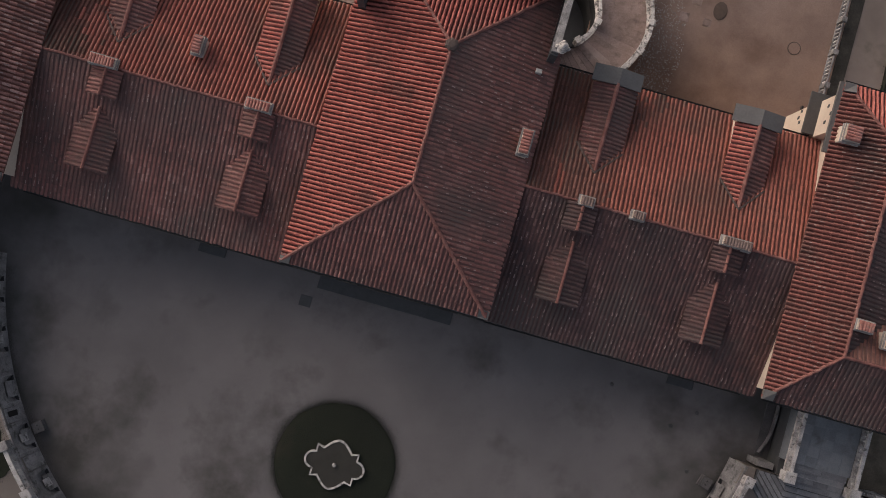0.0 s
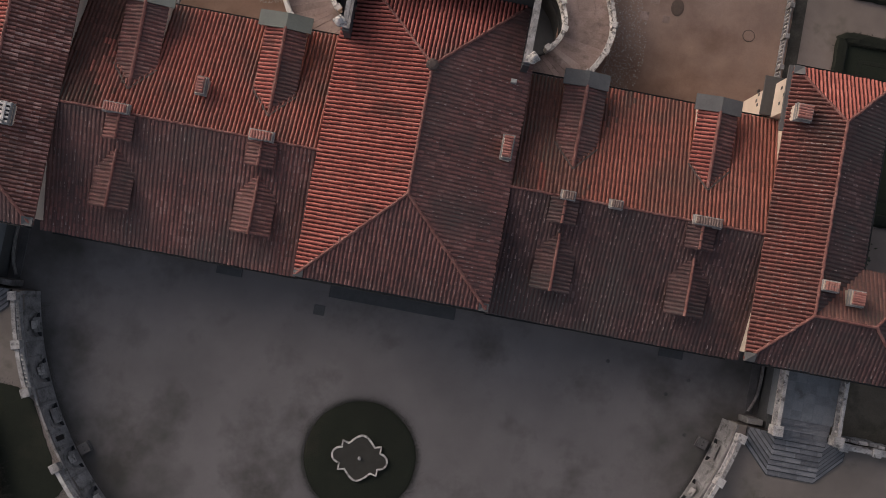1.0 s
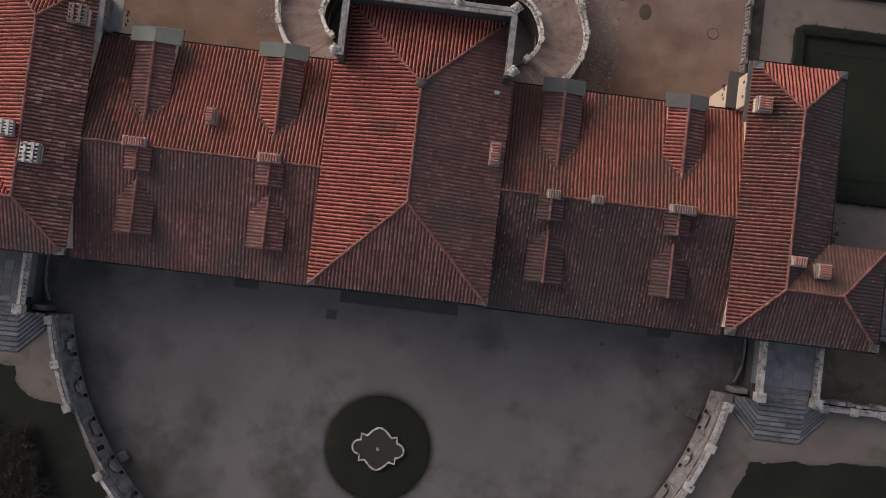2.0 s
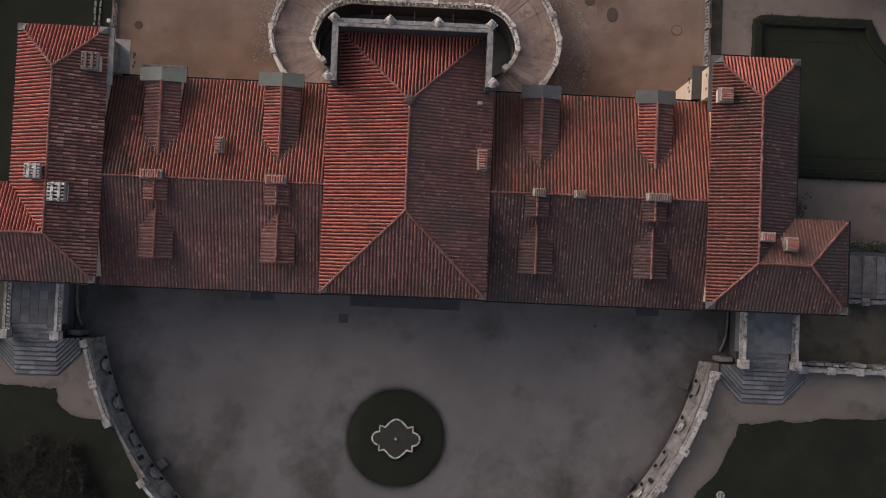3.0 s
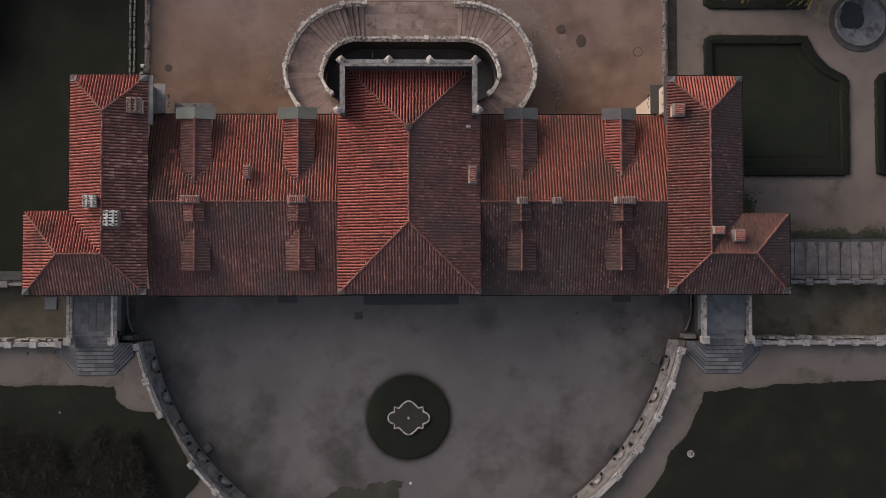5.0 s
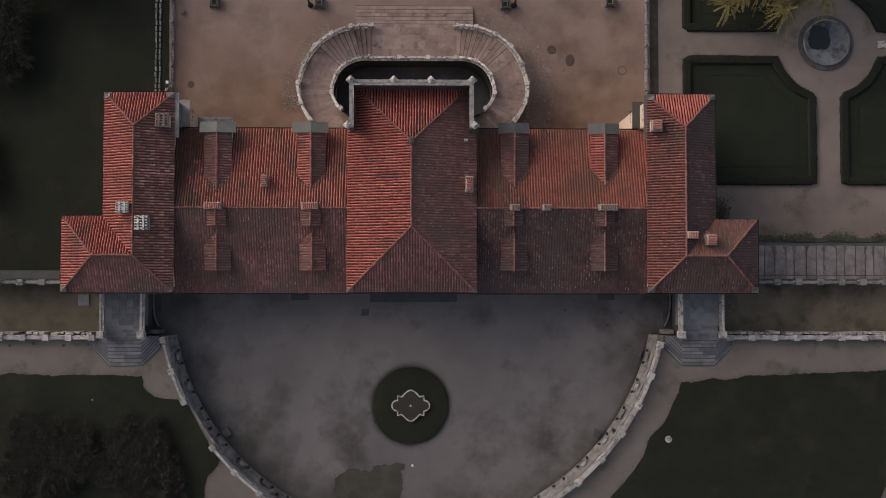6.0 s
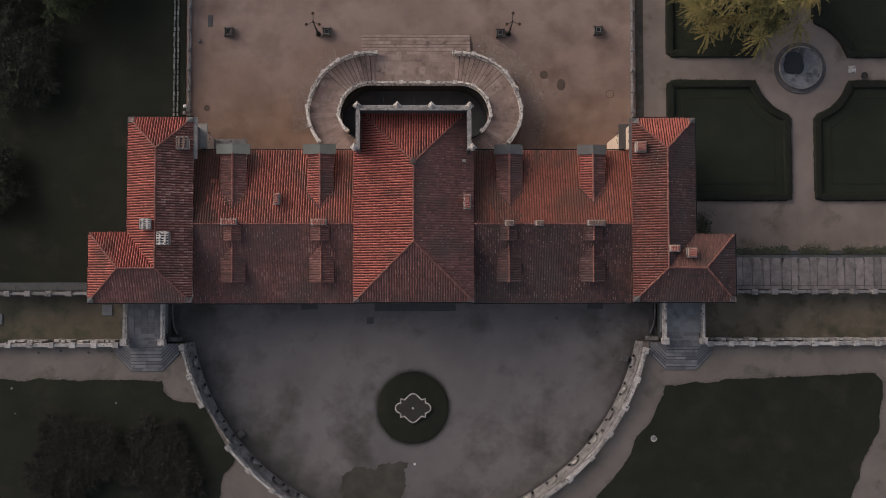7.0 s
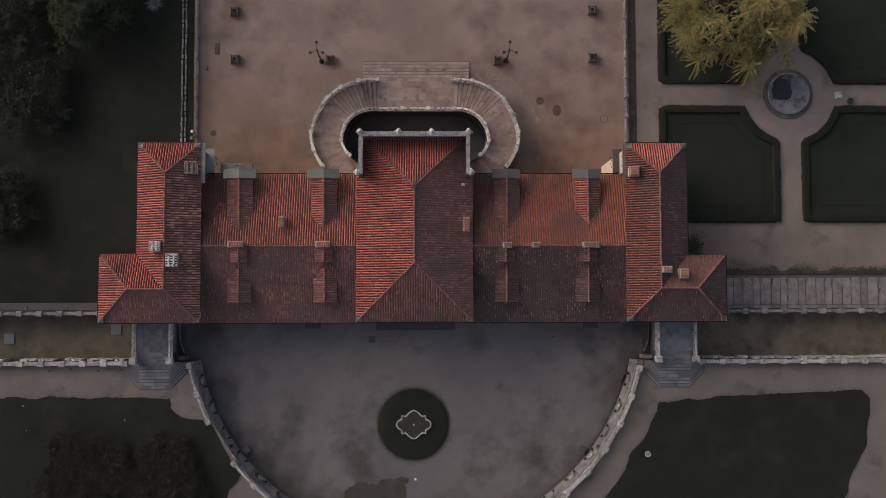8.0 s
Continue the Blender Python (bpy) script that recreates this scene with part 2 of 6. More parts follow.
LEAF_MURK = material("murky_evergreen_leaves", [(0.022, 0.023, 0.018), (0.035, 0.036, 0.028), (0.052, 0.053, 0.040)], 0.5, 5, 0.9, 0, 0.5, 0.35, spec=0.05)
LEAF_DIM = material("dull_green_leaves", [(0.018, 0.022, 0.013), (0.036, 0.043, 0.023), (0.060, 0.068, 0.036)], 0.3, 5, 0.8, 0, 0.5, 0.7, spec=0.1)
VINE = material("vine_leaves", [(0.016, 0.02, 0.011), (0.04, 0.046, 0.023), (0.08, 0.078, 0.04)], 0.7, 6, 0.7, 0, 0.5, 0.8)
BARK = material("bark", [(0.02, 0.017, 0.014), (0.05, 0.042, 0.034)], 2, 20, 0.95, 0.6)
FLASH = material("dull_flashing", [(0.04, 0.035, 0.033), (0.085, 0.076, 0.071)], 0.8, 10, 0.8, 0.2)
MORTAR = material("stained_mortar_fillet", [(0.05, 0.035, 0.031), (0.082, 0.056, 0.049), (0.125, 0.088, 0.077)], 1.5, 10, 0.9, 0.3, 0.7)
LEAD_GREEN = material("greenish_lead_sheet", [(0.085, 0.086, 0.074), (0.135, 0.137, 0.118), (0.185, 0.187, 0.163)], 0.7, 10, 0.6, 0.15, 0.5, objects=0.4)
LEAD = material("lead_sheet", [(0.060, 0.054, 0.053), (0.100, 0.091, 0.088), (0.144, 0.131, 0.126)], 0.7, 10, 0.6, 0.15, 0.5, objects=0.5)
IRON = material("dark_iron", [(0.012, 0.012, 0.013), (0.03, 0.03, 0.03)], 3, 30, 0.6, 0.2, metal=0.4)
RUST = material("rusty_iron", [(0.070, 0.048, 0.038), (0.125, 0.086, 0.068)], 3, 30, 0.8, 0.3, metal=0.3)
WOOD = material("weathered_planter_wood", [(0.06, 0.052, 0.045), (0.13, 0.115, 0.10)], 2, 24, 0.85, 0.3, objects=0.4)
WHITE = material("white_paint", [(0.55, 0.54, 0.52), (0.75, 0.74, 0.72)], 2, 20, 0.6, 0.1)
BULB = material("amber_lamp_glass", [(0.16, 0.09, 0.05), (0.28, 0.17, 0.10)], 3, 10, 0.25, 0)
BASIN = material("basin_render", [(0.08, 0.078, 0.084), (0.15, 0.146, 0.156), (0.27, 0.262, 0.275)], 0.5, 9, 0.7, 0.2, 0.9, stain=(0.05, 0.048, 0.05), stain_at=(0.5, 0.58), stain_scale=0.55)
WATER = material("still_dark_water", [(0.006, 0.007, 0.008), (0.012, 0.013, 0.014)], 1, 6, 0.45, 0.02)
DARK = material("unlit_opening", [(0.010, 0.009, 0.009), (0.02, 0.018, 0.017)], 2, 10, 0.5, 0)


# ---- mesh helpers ----
class Build:
    """Collects vertices and faces of one mesh."""

    def __init__(self):
        self.v, self.f = [], []

    def add(self, verts, faces):
        k = len(self.v)
        self.v += [tuple(p) for p in verts]
        self.f += [tuple(i + k for i in face) for face in faces]
        return self

    def prism(self, poly, z0, z1):
        """A plan polygon (counter-clockwise) between heights; z0, z1 numbers or functions of x, y."""
        n = len(poly)
        lo = [(x, y, z0(x, y) if callable(z0) else z0) for x, y in poly]
        hi = [(x, y, z1(x, y) if callable(z1) else z1) for x, y in poly]
        sides = [(i, (i + 1) % n, n + (i + 1) % n, n + i) for i in range(n)]
        return self.add(lo + hi, [tuple(range(n - 1, -1, -1)), tuple(range(n, 2 * n))] + sides)

    def box(self, x0, x1, y0, y1, z0, z1, bev=0.0):
        if not bev:
            return self.prism([(x0, y0), (x1, y0), (x1, y1), (x0, y1)], z0, z1)
        b = bev
        rings = []
        for z, i in ((z0, 0), (z1 - b, 0), (z1, b)):
            rings.append([(x0 + i, y0 + i, z), (x1 - i, y0 + i, z), (x1 - i, y1 - i, z), (x0 + i, y1 - i, z)])
        return self.loft(rings)

    def loft(self, rings, caps=True):
        n = len(rings[0])
        faces = []
        for r in range(len(rings) - 1):
            faces += [(r * n + i, r * n + (i + 1) % n, (r + 1) * n + (i + 1) % n, (r + 1) * n + i) for i in range(n)]
        if caps:
            faces += [tuple(range(n - 1, -1, -1)), tuple(range((len(rings) - 1) * n, len(rings) * n))]
        return self.add([p for r in rings for p in r], faces)

    def lathe(self, cx, cy, profile, sides=10):
        return self.loft([[(cx + r * math.cos(2 * math.pi * i / sides), cy + r * math.sin(2 * math.pi * i / sides), z) for i in range(sides)] for r, z in profile])

    def tube(self, pts, r0, r1=None, sides=6):
        r1 = r0 if r1 is None else r1
        rings = []
        for k, p in enumerate(pts):
            d = Vector(pts[min(k + 1, len(pts) - 1)]) - Vector(pts[max(k - 1, 0)])
            q = d.to_track_quat("Z", "Y")
            r = r0 + (r1 - r0) * k / max(1, len(pts) - 1)
            rings.append([tuple(Vector(p) + q @ Vector((r * math.cos(2 * math.pi * i / sides), r * math.sin(2 * math.pi * i / sides), 0))) for i in range(sides)])
        return self.loft(rings)

    def sweep(self, pts, w, z0, z1, closed=False):
        """A bar of width w along pts (x, y, z), from z + z0 to z + z1."""
        n = len(pts)
        rings = []
        for k in range(n):
            a = pts[(k - 1) % n] if (closed or k) else pts[k]
            b = pts[(k + 1) % n] if (closed or k < n - 1) else pts[k]
            d = Vector((b[0] - a[0], b[1] - a[1])).normalized()
            e = Vector((-d.y, d.x)) * w / 2
            x, y, z = pts[k]
            rings.append([(x - e.x, y - e.y, z + z0), (x - e.x, y - e.y, z + z1), (x + e.x, y + e.y, z + z1), (x + e.x, y + e.y, z + z0)])
        if closed:
            rings.append(rings[0])
        return self.loft(rings, caps=not closed)

    def mesh(self, name):
        me = bpy.data.meshes.new(name)
        me.from_pydata(self.v, [], self.f)
        me.update()
        return me


def part(name, build, mat, parent=None, label="", kind=""):
    """One mesh object, under a thing or a part if one is given."""
    me = build if isinstance(build, bpy.types.Mesh) else build.mesh(name)
    if not me.materials:
        me.materials.append(mat)
    ob = new(name, me)
    if parent is not None:
        ob.parent = parent
    return tagged(ob, label=label, kind=kind)


def thing(name, label, category, group="", kind="", at=(0, 0, 0)):
    ob = new(name)
    ob.location = at
    ob.empty_display_size = 0.2
    return tagged(ob, label, category, group, kind)


def solo(name, build, mat, label, category, group="", kind=""):
    return tagged(part(name, build, mat), label, category, group, kind)


# ---- levels ----
Z_GARDEN, Z_COURT, Z_NORTH = 0.0, -2.15, -4.6
Z_EAVE, Z_WING_EAVE, Z_WING_RIDGE = 4.8, 1.9, 4.7

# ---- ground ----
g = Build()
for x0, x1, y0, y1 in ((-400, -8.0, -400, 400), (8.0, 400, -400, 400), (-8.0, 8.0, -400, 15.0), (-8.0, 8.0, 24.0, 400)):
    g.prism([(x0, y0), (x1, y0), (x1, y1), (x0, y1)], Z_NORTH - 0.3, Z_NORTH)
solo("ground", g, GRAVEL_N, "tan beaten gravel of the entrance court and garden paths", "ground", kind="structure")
# dark floor colour carries the shade of the deep pit
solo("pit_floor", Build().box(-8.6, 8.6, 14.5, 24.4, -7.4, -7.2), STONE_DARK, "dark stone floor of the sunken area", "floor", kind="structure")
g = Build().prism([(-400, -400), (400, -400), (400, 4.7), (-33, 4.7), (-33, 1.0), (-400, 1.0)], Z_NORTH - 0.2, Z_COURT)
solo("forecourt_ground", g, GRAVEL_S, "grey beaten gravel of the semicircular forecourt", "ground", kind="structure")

CX, CY = 0.1, 0.35                     # centre of the semicircle
R_IN, R_MID, R_BAL, R_GARDEN = 24.1, 24.5, 24.78, 24.5


def arc_point(r, a, z=0.0):
    return (CX + r * math.cos(radians(a)), CY + r * math.sin(radians(a)), z)


# the upper garden: everything south of the dry strip, outside the semicircle
g = Build()
A0, A1, STEPS = 191.0, 349.0, 79
inner = [arc_point(R_GARDEN, A0 + (A1 - A0) * i / STEPS) for i in range(STEPS + 1)]
outer = []
for x, y, _ in inner:
    dx, dy = x - CX, y - CY
    k = min(400 / max(abs(dx), 1e-6), 400 / max(abs(dy), 1e-6))
    outer.append((CX + dx * k, CY + dy * k, 0.0))
for i in range(STEPS):
    a, b, c, d = inner[i], inner[i + 1], outer[i + 1], outer[i]
    q = [a, d, c, b]
    g.add([(p[0], p[1], Z_COURT - 0.1) for p in q] + [(p[0], p[1], 0.0) for p in q], [(4, 5, 6, 7), (0, 3, 7, 4)])
for s in (-1, 1):
    e = inner[0] if s < 0 else inner[-1]
    o = outer[0] if s < 0 else outer[-1]
    poly = [(e[0], e[1]), (o[0], o[1]), (s * 400, -4.35), (s * 25.0, -4.35)]
    if s < 0:
        poly = poly[::-1]
    g.prism(poly, Z_COURT - 0.1, 0.0)
solo("garden_ground", g, GRAVEL_G, "pale pinkish gravel walk of the upper garden", "ground", kind="structure")


# ---- roofs ----
def clip_row(poly, o, d):
    """The stretch of the line o + s d inside a convex plan polygon."""
    lo, hi = -1e9, 1e9
    n = len(poly)
    for i in range(n):
        (x0, y0), (x1, y1) = poly[i], poly[(i + 1) % n]
        nx, ny = -(y1 - y0), x1 - x0
        a, b = nx * (o[0] - x0) + ny * (o[1] - y0), nx * d[0] + ny * d[1]
        if abs(b) < 1e-9:
            if a < 0:
                return None
        elif b > 0:
            lo = max(lo, -a / b)
        else:
            hi = min(hi, -a / b)
    return (lo, hi) if hi - lo > 0.12 else None


PITCH, COURSE = 0.258, 0.40


def tiles(poly, up, zf, rng, lift=0.05, pitch=PITCH, rise_k=1.0, across=None, moss_shade=None):
    """Rows of overlapping barrel tiles up a slope. poly: plan, counter-clockwise; up: unit plan direction; zf: height
    of the slope. Old mossy tiles dimmed for shade, by their share at x, y, come as a second mesh.
    """
    b, old = Build(), Build()
    e = (-up[1], up[0])
    lo = min(x * e[0] + y * e[1] for x, y in poly)
    hi = max(x * e[0] + y * e[1] for x, y in poly)
    lo, hi = across or (lo, hi)
    rows = int((hi - lo) / pitch)
    prof = [(-0.088, -0.015), (-0.064, 0.066 * rise_k), (0.0, 0.105 * rise_k), (0.064, 0.066 * rise_k), (0.088, -0.015)]
    for k in range(rows + 1):
        c = lo + (k + 0.5) * (hi - lo) / (rows + 1)
        span = clip_row(poly, (c * e[0], c * e[1]), up)
        if not span:
            continue
        s, end = span[0] - rng.uniform(0.0, 0.05), span[1]
        row_j = rng.uniform(-0.010, 0.010)
        while s < end - 0.05:
            t = min(s + COURSE, end)
            w0, w1 = 1.06 + rng.uniform(-0.06, 0.06), 0.86
            off = row_j + rng.uniform(-0.012, 0.012)
            skew = rng.uniform(-0.006, 0.006)
            hop = rng.uniform(0.0, 0.010)
            vs = []
            for along, wid, rise, sk in ((s - 0.04, w0, 0.022 + hop, -skew), (t, w1, 0.0, skew)):
                for px, pz in prof:
                    x = along * up[0] + (c + off + sk + px * wid) * e[0]
                    y = along * up[1] + (c + off + sk + px * wid) * e[1]
                    vs.append((x, y, zf(x, y) + lift + pz * wid + rise - 0.03))
            to = old if moss_shade and rng.random() < moss_shade(vs[2][0], vs[2][1]) else b
            to.add(vs, [(i, i + 1, i + 6, i + 5) for i in range(4)] + [(4, 3, 2, 1, 0)])
            s = t
    return (b, old) if moss_shade else b


def plane(p, q, z0, z1):
    """Height that runs from z0 at p to z1 at q, level across."""
    dx, dy = q[0] - p[0], q[1] - p[1]
    n2 = dx * dx + dy * dy
    return lambda x, y: z0 + (z1 - z0) * ((x - p[0]) * dx + (y - p[1]) * dy) / n2


rng = random.Random(7)
villa = thing("villa", "large plastered villa with red clay barrel-tile roofs, pavilions and dormers", "villa")


TILE_MESH = Build()
vs = []
for sx, wid, rise in ((0.0, 1.06, 0.02), (COURSE * 0.98, 0.86, 0.0)):
    for px, pz in ((-0.088, -0.015), (-0.064, 0.034), (0.0, 0.054), (0.064, 0.034), (0.088, -0.015)):
        vs.append((sx, px * wid, pz * wid + rise - 0.03))
TILE_MESH = TILE_MESH.add(vs, [(i + 5, i + 6, i + 1, i) for i in range(4)] + [(0, 1, 2, 3, 4)]).mesh("roof_tile")


def tile_pieces(poly, up, zf, base, most=300, lift=0.05):
    """Single tiles up a slope, the lowest courses first; gives the height in the slope where they end."""
    e = (-up[1], up[0])
    lo = min(x * e[0] + y * e[1] for x, y in poly)
    hi = max(x * e[0] + y * e[1] for x, y in poly)
    rows = int((hi - lo) / PITCH)
    fall = zf(up[0], up[1]) - zf(0, 0)
    places = []
    for k in range(rows + 1):
        c = lo + (k + 0.5) * (hi - lo) / (rows + 1)
        span = clip_row(poly, (c * e[0], c * e[1]), up)
        if span:
            places += [(s, c) for s in [span[0] + COURSE * i for i in range(int((span[1] - span[0]) / COURSE) + 1)]]
    places.sort()
    tilt = math.atan(fall)
    axis = Matrix(((up[0], e[0], 0), (up[1], e[1], 0), (0, 0, 1))).to_euler().to_matrix() @ Matrix.Rotation(-tilt, 3, "Y")
    for s, c in places[:most]:
        x, y = s * up[0] + c * e[0], s * up[1] + c * e[1]
        ob = part("roof_tile", TILE_MESH, TILE_PIECE, base)
        ob.matrix_basis = Matrix.LocRotScale((x + rng.uniform(-0.014, 0.014), y, zf(x, y) + lift + rng.uniform(0, 0.014)), axis.to_quaternion() @ Euler((0, 0, rng.uniform(-0.04, 0.04))).to_quaternion(), Vector((1, 1, 1)))
    return places[min(most, len(places)) - 1][0] + 0.03 if places else 0.0


def slope(poly, up, zf, mat, label="", pitch=PITCH, moss_shade=None):
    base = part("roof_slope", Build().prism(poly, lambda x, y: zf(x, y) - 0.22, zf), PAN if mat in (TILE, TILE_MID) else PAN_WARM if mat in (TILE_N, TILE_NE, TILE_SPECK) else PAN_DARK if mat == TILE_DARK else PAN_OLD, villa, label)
    made = tiles(poly, up, zf, rng, pitch=pitch, rise_k=0.8 if mat == TILE_SPECK else 0.19 if mat in (TILE_OLD_SHADE, TILE_DARK, TILE_MOSS) else 0.8 if mat == TILE_NE else 1.05 if mat == TILE_N else 1.3, moss_shade=moss_shade)
    part("roof_tiles", made[0] if moss_shade else made, mat, base, kind="stuff")
    if mat in (TILE_OLD_SHADE, TILE_DARK, TILE_MID, TILE_SPECK):
        area = abs(sum(p[0] * q[1] - q[0] * p[1] for p, q in zip(poly, poly[1:] + poly[:1]))) / 2
        high = mat in (TILE_MID, TILE_SPECK)
        lichen(poly, up, zf, int(area * (10 if high else 6)), base, 0.18 if mat == TILE_MID else 0.13 if high else 0.07)
    if moss_shade:
        part("mossy_tiles", made[1], TILE_MOSS, base, "brown mossy clay tiles with shade in their tone", kind="stuff")
    return base


def lichen(poly, up, zf, count, parent, lift=0.088):
    """Pale lichen streaks along the crowns of old tiles."""
    b = Build()
    e = (-up[1], up[0])
    us = [x * e[0] + y * e[1] for x, y in poly]
    vs_ = [x * up[0] + y * up[1] for x, y in poly]
    rows = int((max(us) - min(us)) / PITCH)
    for _ in range(count):
        c = min(us) + (rng.randrange(rows + 1) + 0.5) * (max(us) - min(us)) / (rows + 1)
        span = clip_row(poly, (c * e[0], c * e[1]), up)
        v = rng.uniform(min(vs_), max(vs_))
        x, y = c * e[0] + v * up[0], c * e[1] + v * up[1]
        if not span or not span[0] + 0.1 < v < span[1] - 0.4 or noise.noise(Vector((x * 0.35, y * 0.35, 2.0))) < rng.uniform(-0.5, 0.3):
            continue
        w, ln = rng.uniform(0.015, 0.038), rng.uniform(0.06, 0.24)
        q = [(x - e[0] * w, y - e[1] * w), (x + e[0] * w, y + e[1] * w), (x + e[0] * w * 0.6 + up[0] * ln, y + e[1] * w * 0.6 + up[1] * ln), (x - e[0] * w * 0.7 + up[0] * ln * 0.9, y - e[1] * w * 0.7 + up[1] * ln * 0.9)]
        b.add([(px, py, zf(px, py) + lift) for px, py in q], [(0, 1, 2, 3)])
    part("lichen", b, LICHEN, parent, "pale lichen flecks", kind="stuff")


RIDGE_MESH = Build()
rings = []
for x, k in ((-0.25, 1.06), (0.27, 0.9)):
    rings.append([(x, -0.15 * k, -0.05), (x, -0.11 * k, 0.07 * k), (x, 0, 0.12 * k), (x, 0.11 * k, 0.07 * k), (x, 0.15 * k, -0.05)])
RIDGE_MESH.loft(rings)
RIDGE_MESH = RIDGE_MESH.mesh("ridge_tile")


def ridge_line(p, q, parent, lift=0.085, step=0.42, scale=0.66, mat=RIDGE):
    a, b = Vector(p), Vector(q)
    d = b - a
    n = max(1, int(d.length / (step * scale)))
    turn = d.to_track_quat("X", "Z")
    for i in range(n):
        ob = part("ridge_tile", RIDGE_MESH, mat, parent)
        j = Vector((rng.uniform(-0.02, 0.02), rng.uniform(-0.02, 0.02), lift + rng.uniform(-0.01, 0.015)))
        ob.matrix_basis = Matrix.LocRotScale(a + d * ((i + 0.5) / n) + j, turn, Vector((scale, scale, scale)))


# central block
C_SL = 0.381                            # fall of its slopes
zw = plane((-6, 0), (0, 0), Z_EAVE, Z_EAVE + 6 * C_SL)
ze = plane((6, 0), (0, 0), Z_EAVE, Z_EAVE + 6 * C_SL)
zs = plane((0, 0), (0, 6), Z_EAVE, Z_EAVE + 6 * C_SL)
zn = plane((0, 19.8), (0, 13.8), Z_EAVE, Z_EAVE + 6 * C_SL)
# sunlit and shaded sides take separate tile colours
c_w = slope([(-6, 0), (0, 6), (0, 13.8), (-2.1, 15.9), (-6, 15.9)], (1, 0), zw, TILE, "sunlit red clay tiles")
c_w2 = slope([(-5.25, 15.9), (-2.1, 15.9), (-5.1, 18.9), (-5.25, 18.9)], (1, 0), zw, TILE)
c_e = slope([(6, 0), (6, 15.9), (2.1, 15.9), (0, 13.8), (0, 6)], (-1, 0), ze, TILE_OLD_SHADE, "brownish weathered clay tiles with shade in their tone")
c_e2 = slope([(5.25, 15.9), (5.25, 18.9), (5.1, 18.9), (2.1, 15.9)], (-1, 0), ze, TILE_OLD_SHADE)
c_s = part("roof_slope", Build().prism([(-6, 0), (6, 0), (0, 6)], lambda x, y: zs(x, y) - 0.22, zs), PAN_OLD, villa, "brownish weathered clay tiles with shade in their tone")
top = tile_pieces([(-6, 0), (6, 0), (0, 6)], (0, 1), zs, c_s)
part("roof_tiles", tiles([(-6 + top, top), (6 - top, top), (0, 6)], (0, 1), zs, rng, rise_k=0.42, across=(-6, 6)), TILE_OLD_SHADE, c_s, kind="stuff")
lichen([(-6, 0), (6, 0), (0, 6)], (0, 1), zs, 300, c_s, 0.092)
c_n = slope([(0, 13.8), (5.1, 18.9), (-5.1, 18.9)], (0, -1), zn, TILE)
ZR = Z_EAVE + 6 * C_SL
ridge_line((0, 6, ZR), (0, 13.8, ZR), c_w)
for s, owner in ((-1, c_w), (1, c_e)):
    ridge_line((0, 6, ZR), (s * 5.9, 0.1, Z_EAVE + 0.04), owner)
    ridge_line((0, 13.8, ZR), (s * 4.75, 18.55, Z_EAVE + 1.25 * C_SL), owner)

part("ridge_cap", Build().lathe(0, 13.8, [(0.42, ZR - 0.05), (0.36, ZR + 0.18), (0.2, ZR + 0.26)], 7), MORTAR, c_n, "grey mortar cap where the hips meet")

# wings
W_S, W_R, W_N = -0.1, 7.85, 15.65
zws = plane((0, W_S), (0, W_R), Z_WING_EAVE, Z_WING_RIDGE)
zwn = plane((0, W_N), (0, W_R), Z_WING_EAVE, Z_WING_RIDGE)
for x0, x1 in ((-22.84, -5.6), (5.6, 22.75)):
    # south slopes carry their shade in the tile colour
    s_sl = slope([(x0, W_S), (x1, W_S), (x1, W_R), (x0, W_R)], (0, 1), zws, TILE_OLD_SHADE if x0 < 0 else TILE_DARK, "dark brown weathered clay tiles with shade in their tone")
    # west ends: moss plus the taller block's cast shadow, in the tile colour
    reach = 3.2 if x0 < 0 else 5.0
    n_sl = slope([(x0, W_R), (x1, W_R), (x1, W_N), (x0, W_N)], (0, -1), zwn, TILE_N if x0 < 0 else TILE_NE, "faded orange-red clay tiles", moss_shade=lambda x, y: 0.5 + 1.7 * (1.0 - (x - x0) / reach + 1.1 * noise.noise(Vector((x * 0.45, y * 0.25, x0)))))
    ridge_line((x0 + 0.3, W_R, Z_WING_RIDGE), (x1 - 0.3, W_R, Z_WING_RIDGE), s_sl, lift=0.05, scale=0.54)

# pavilions


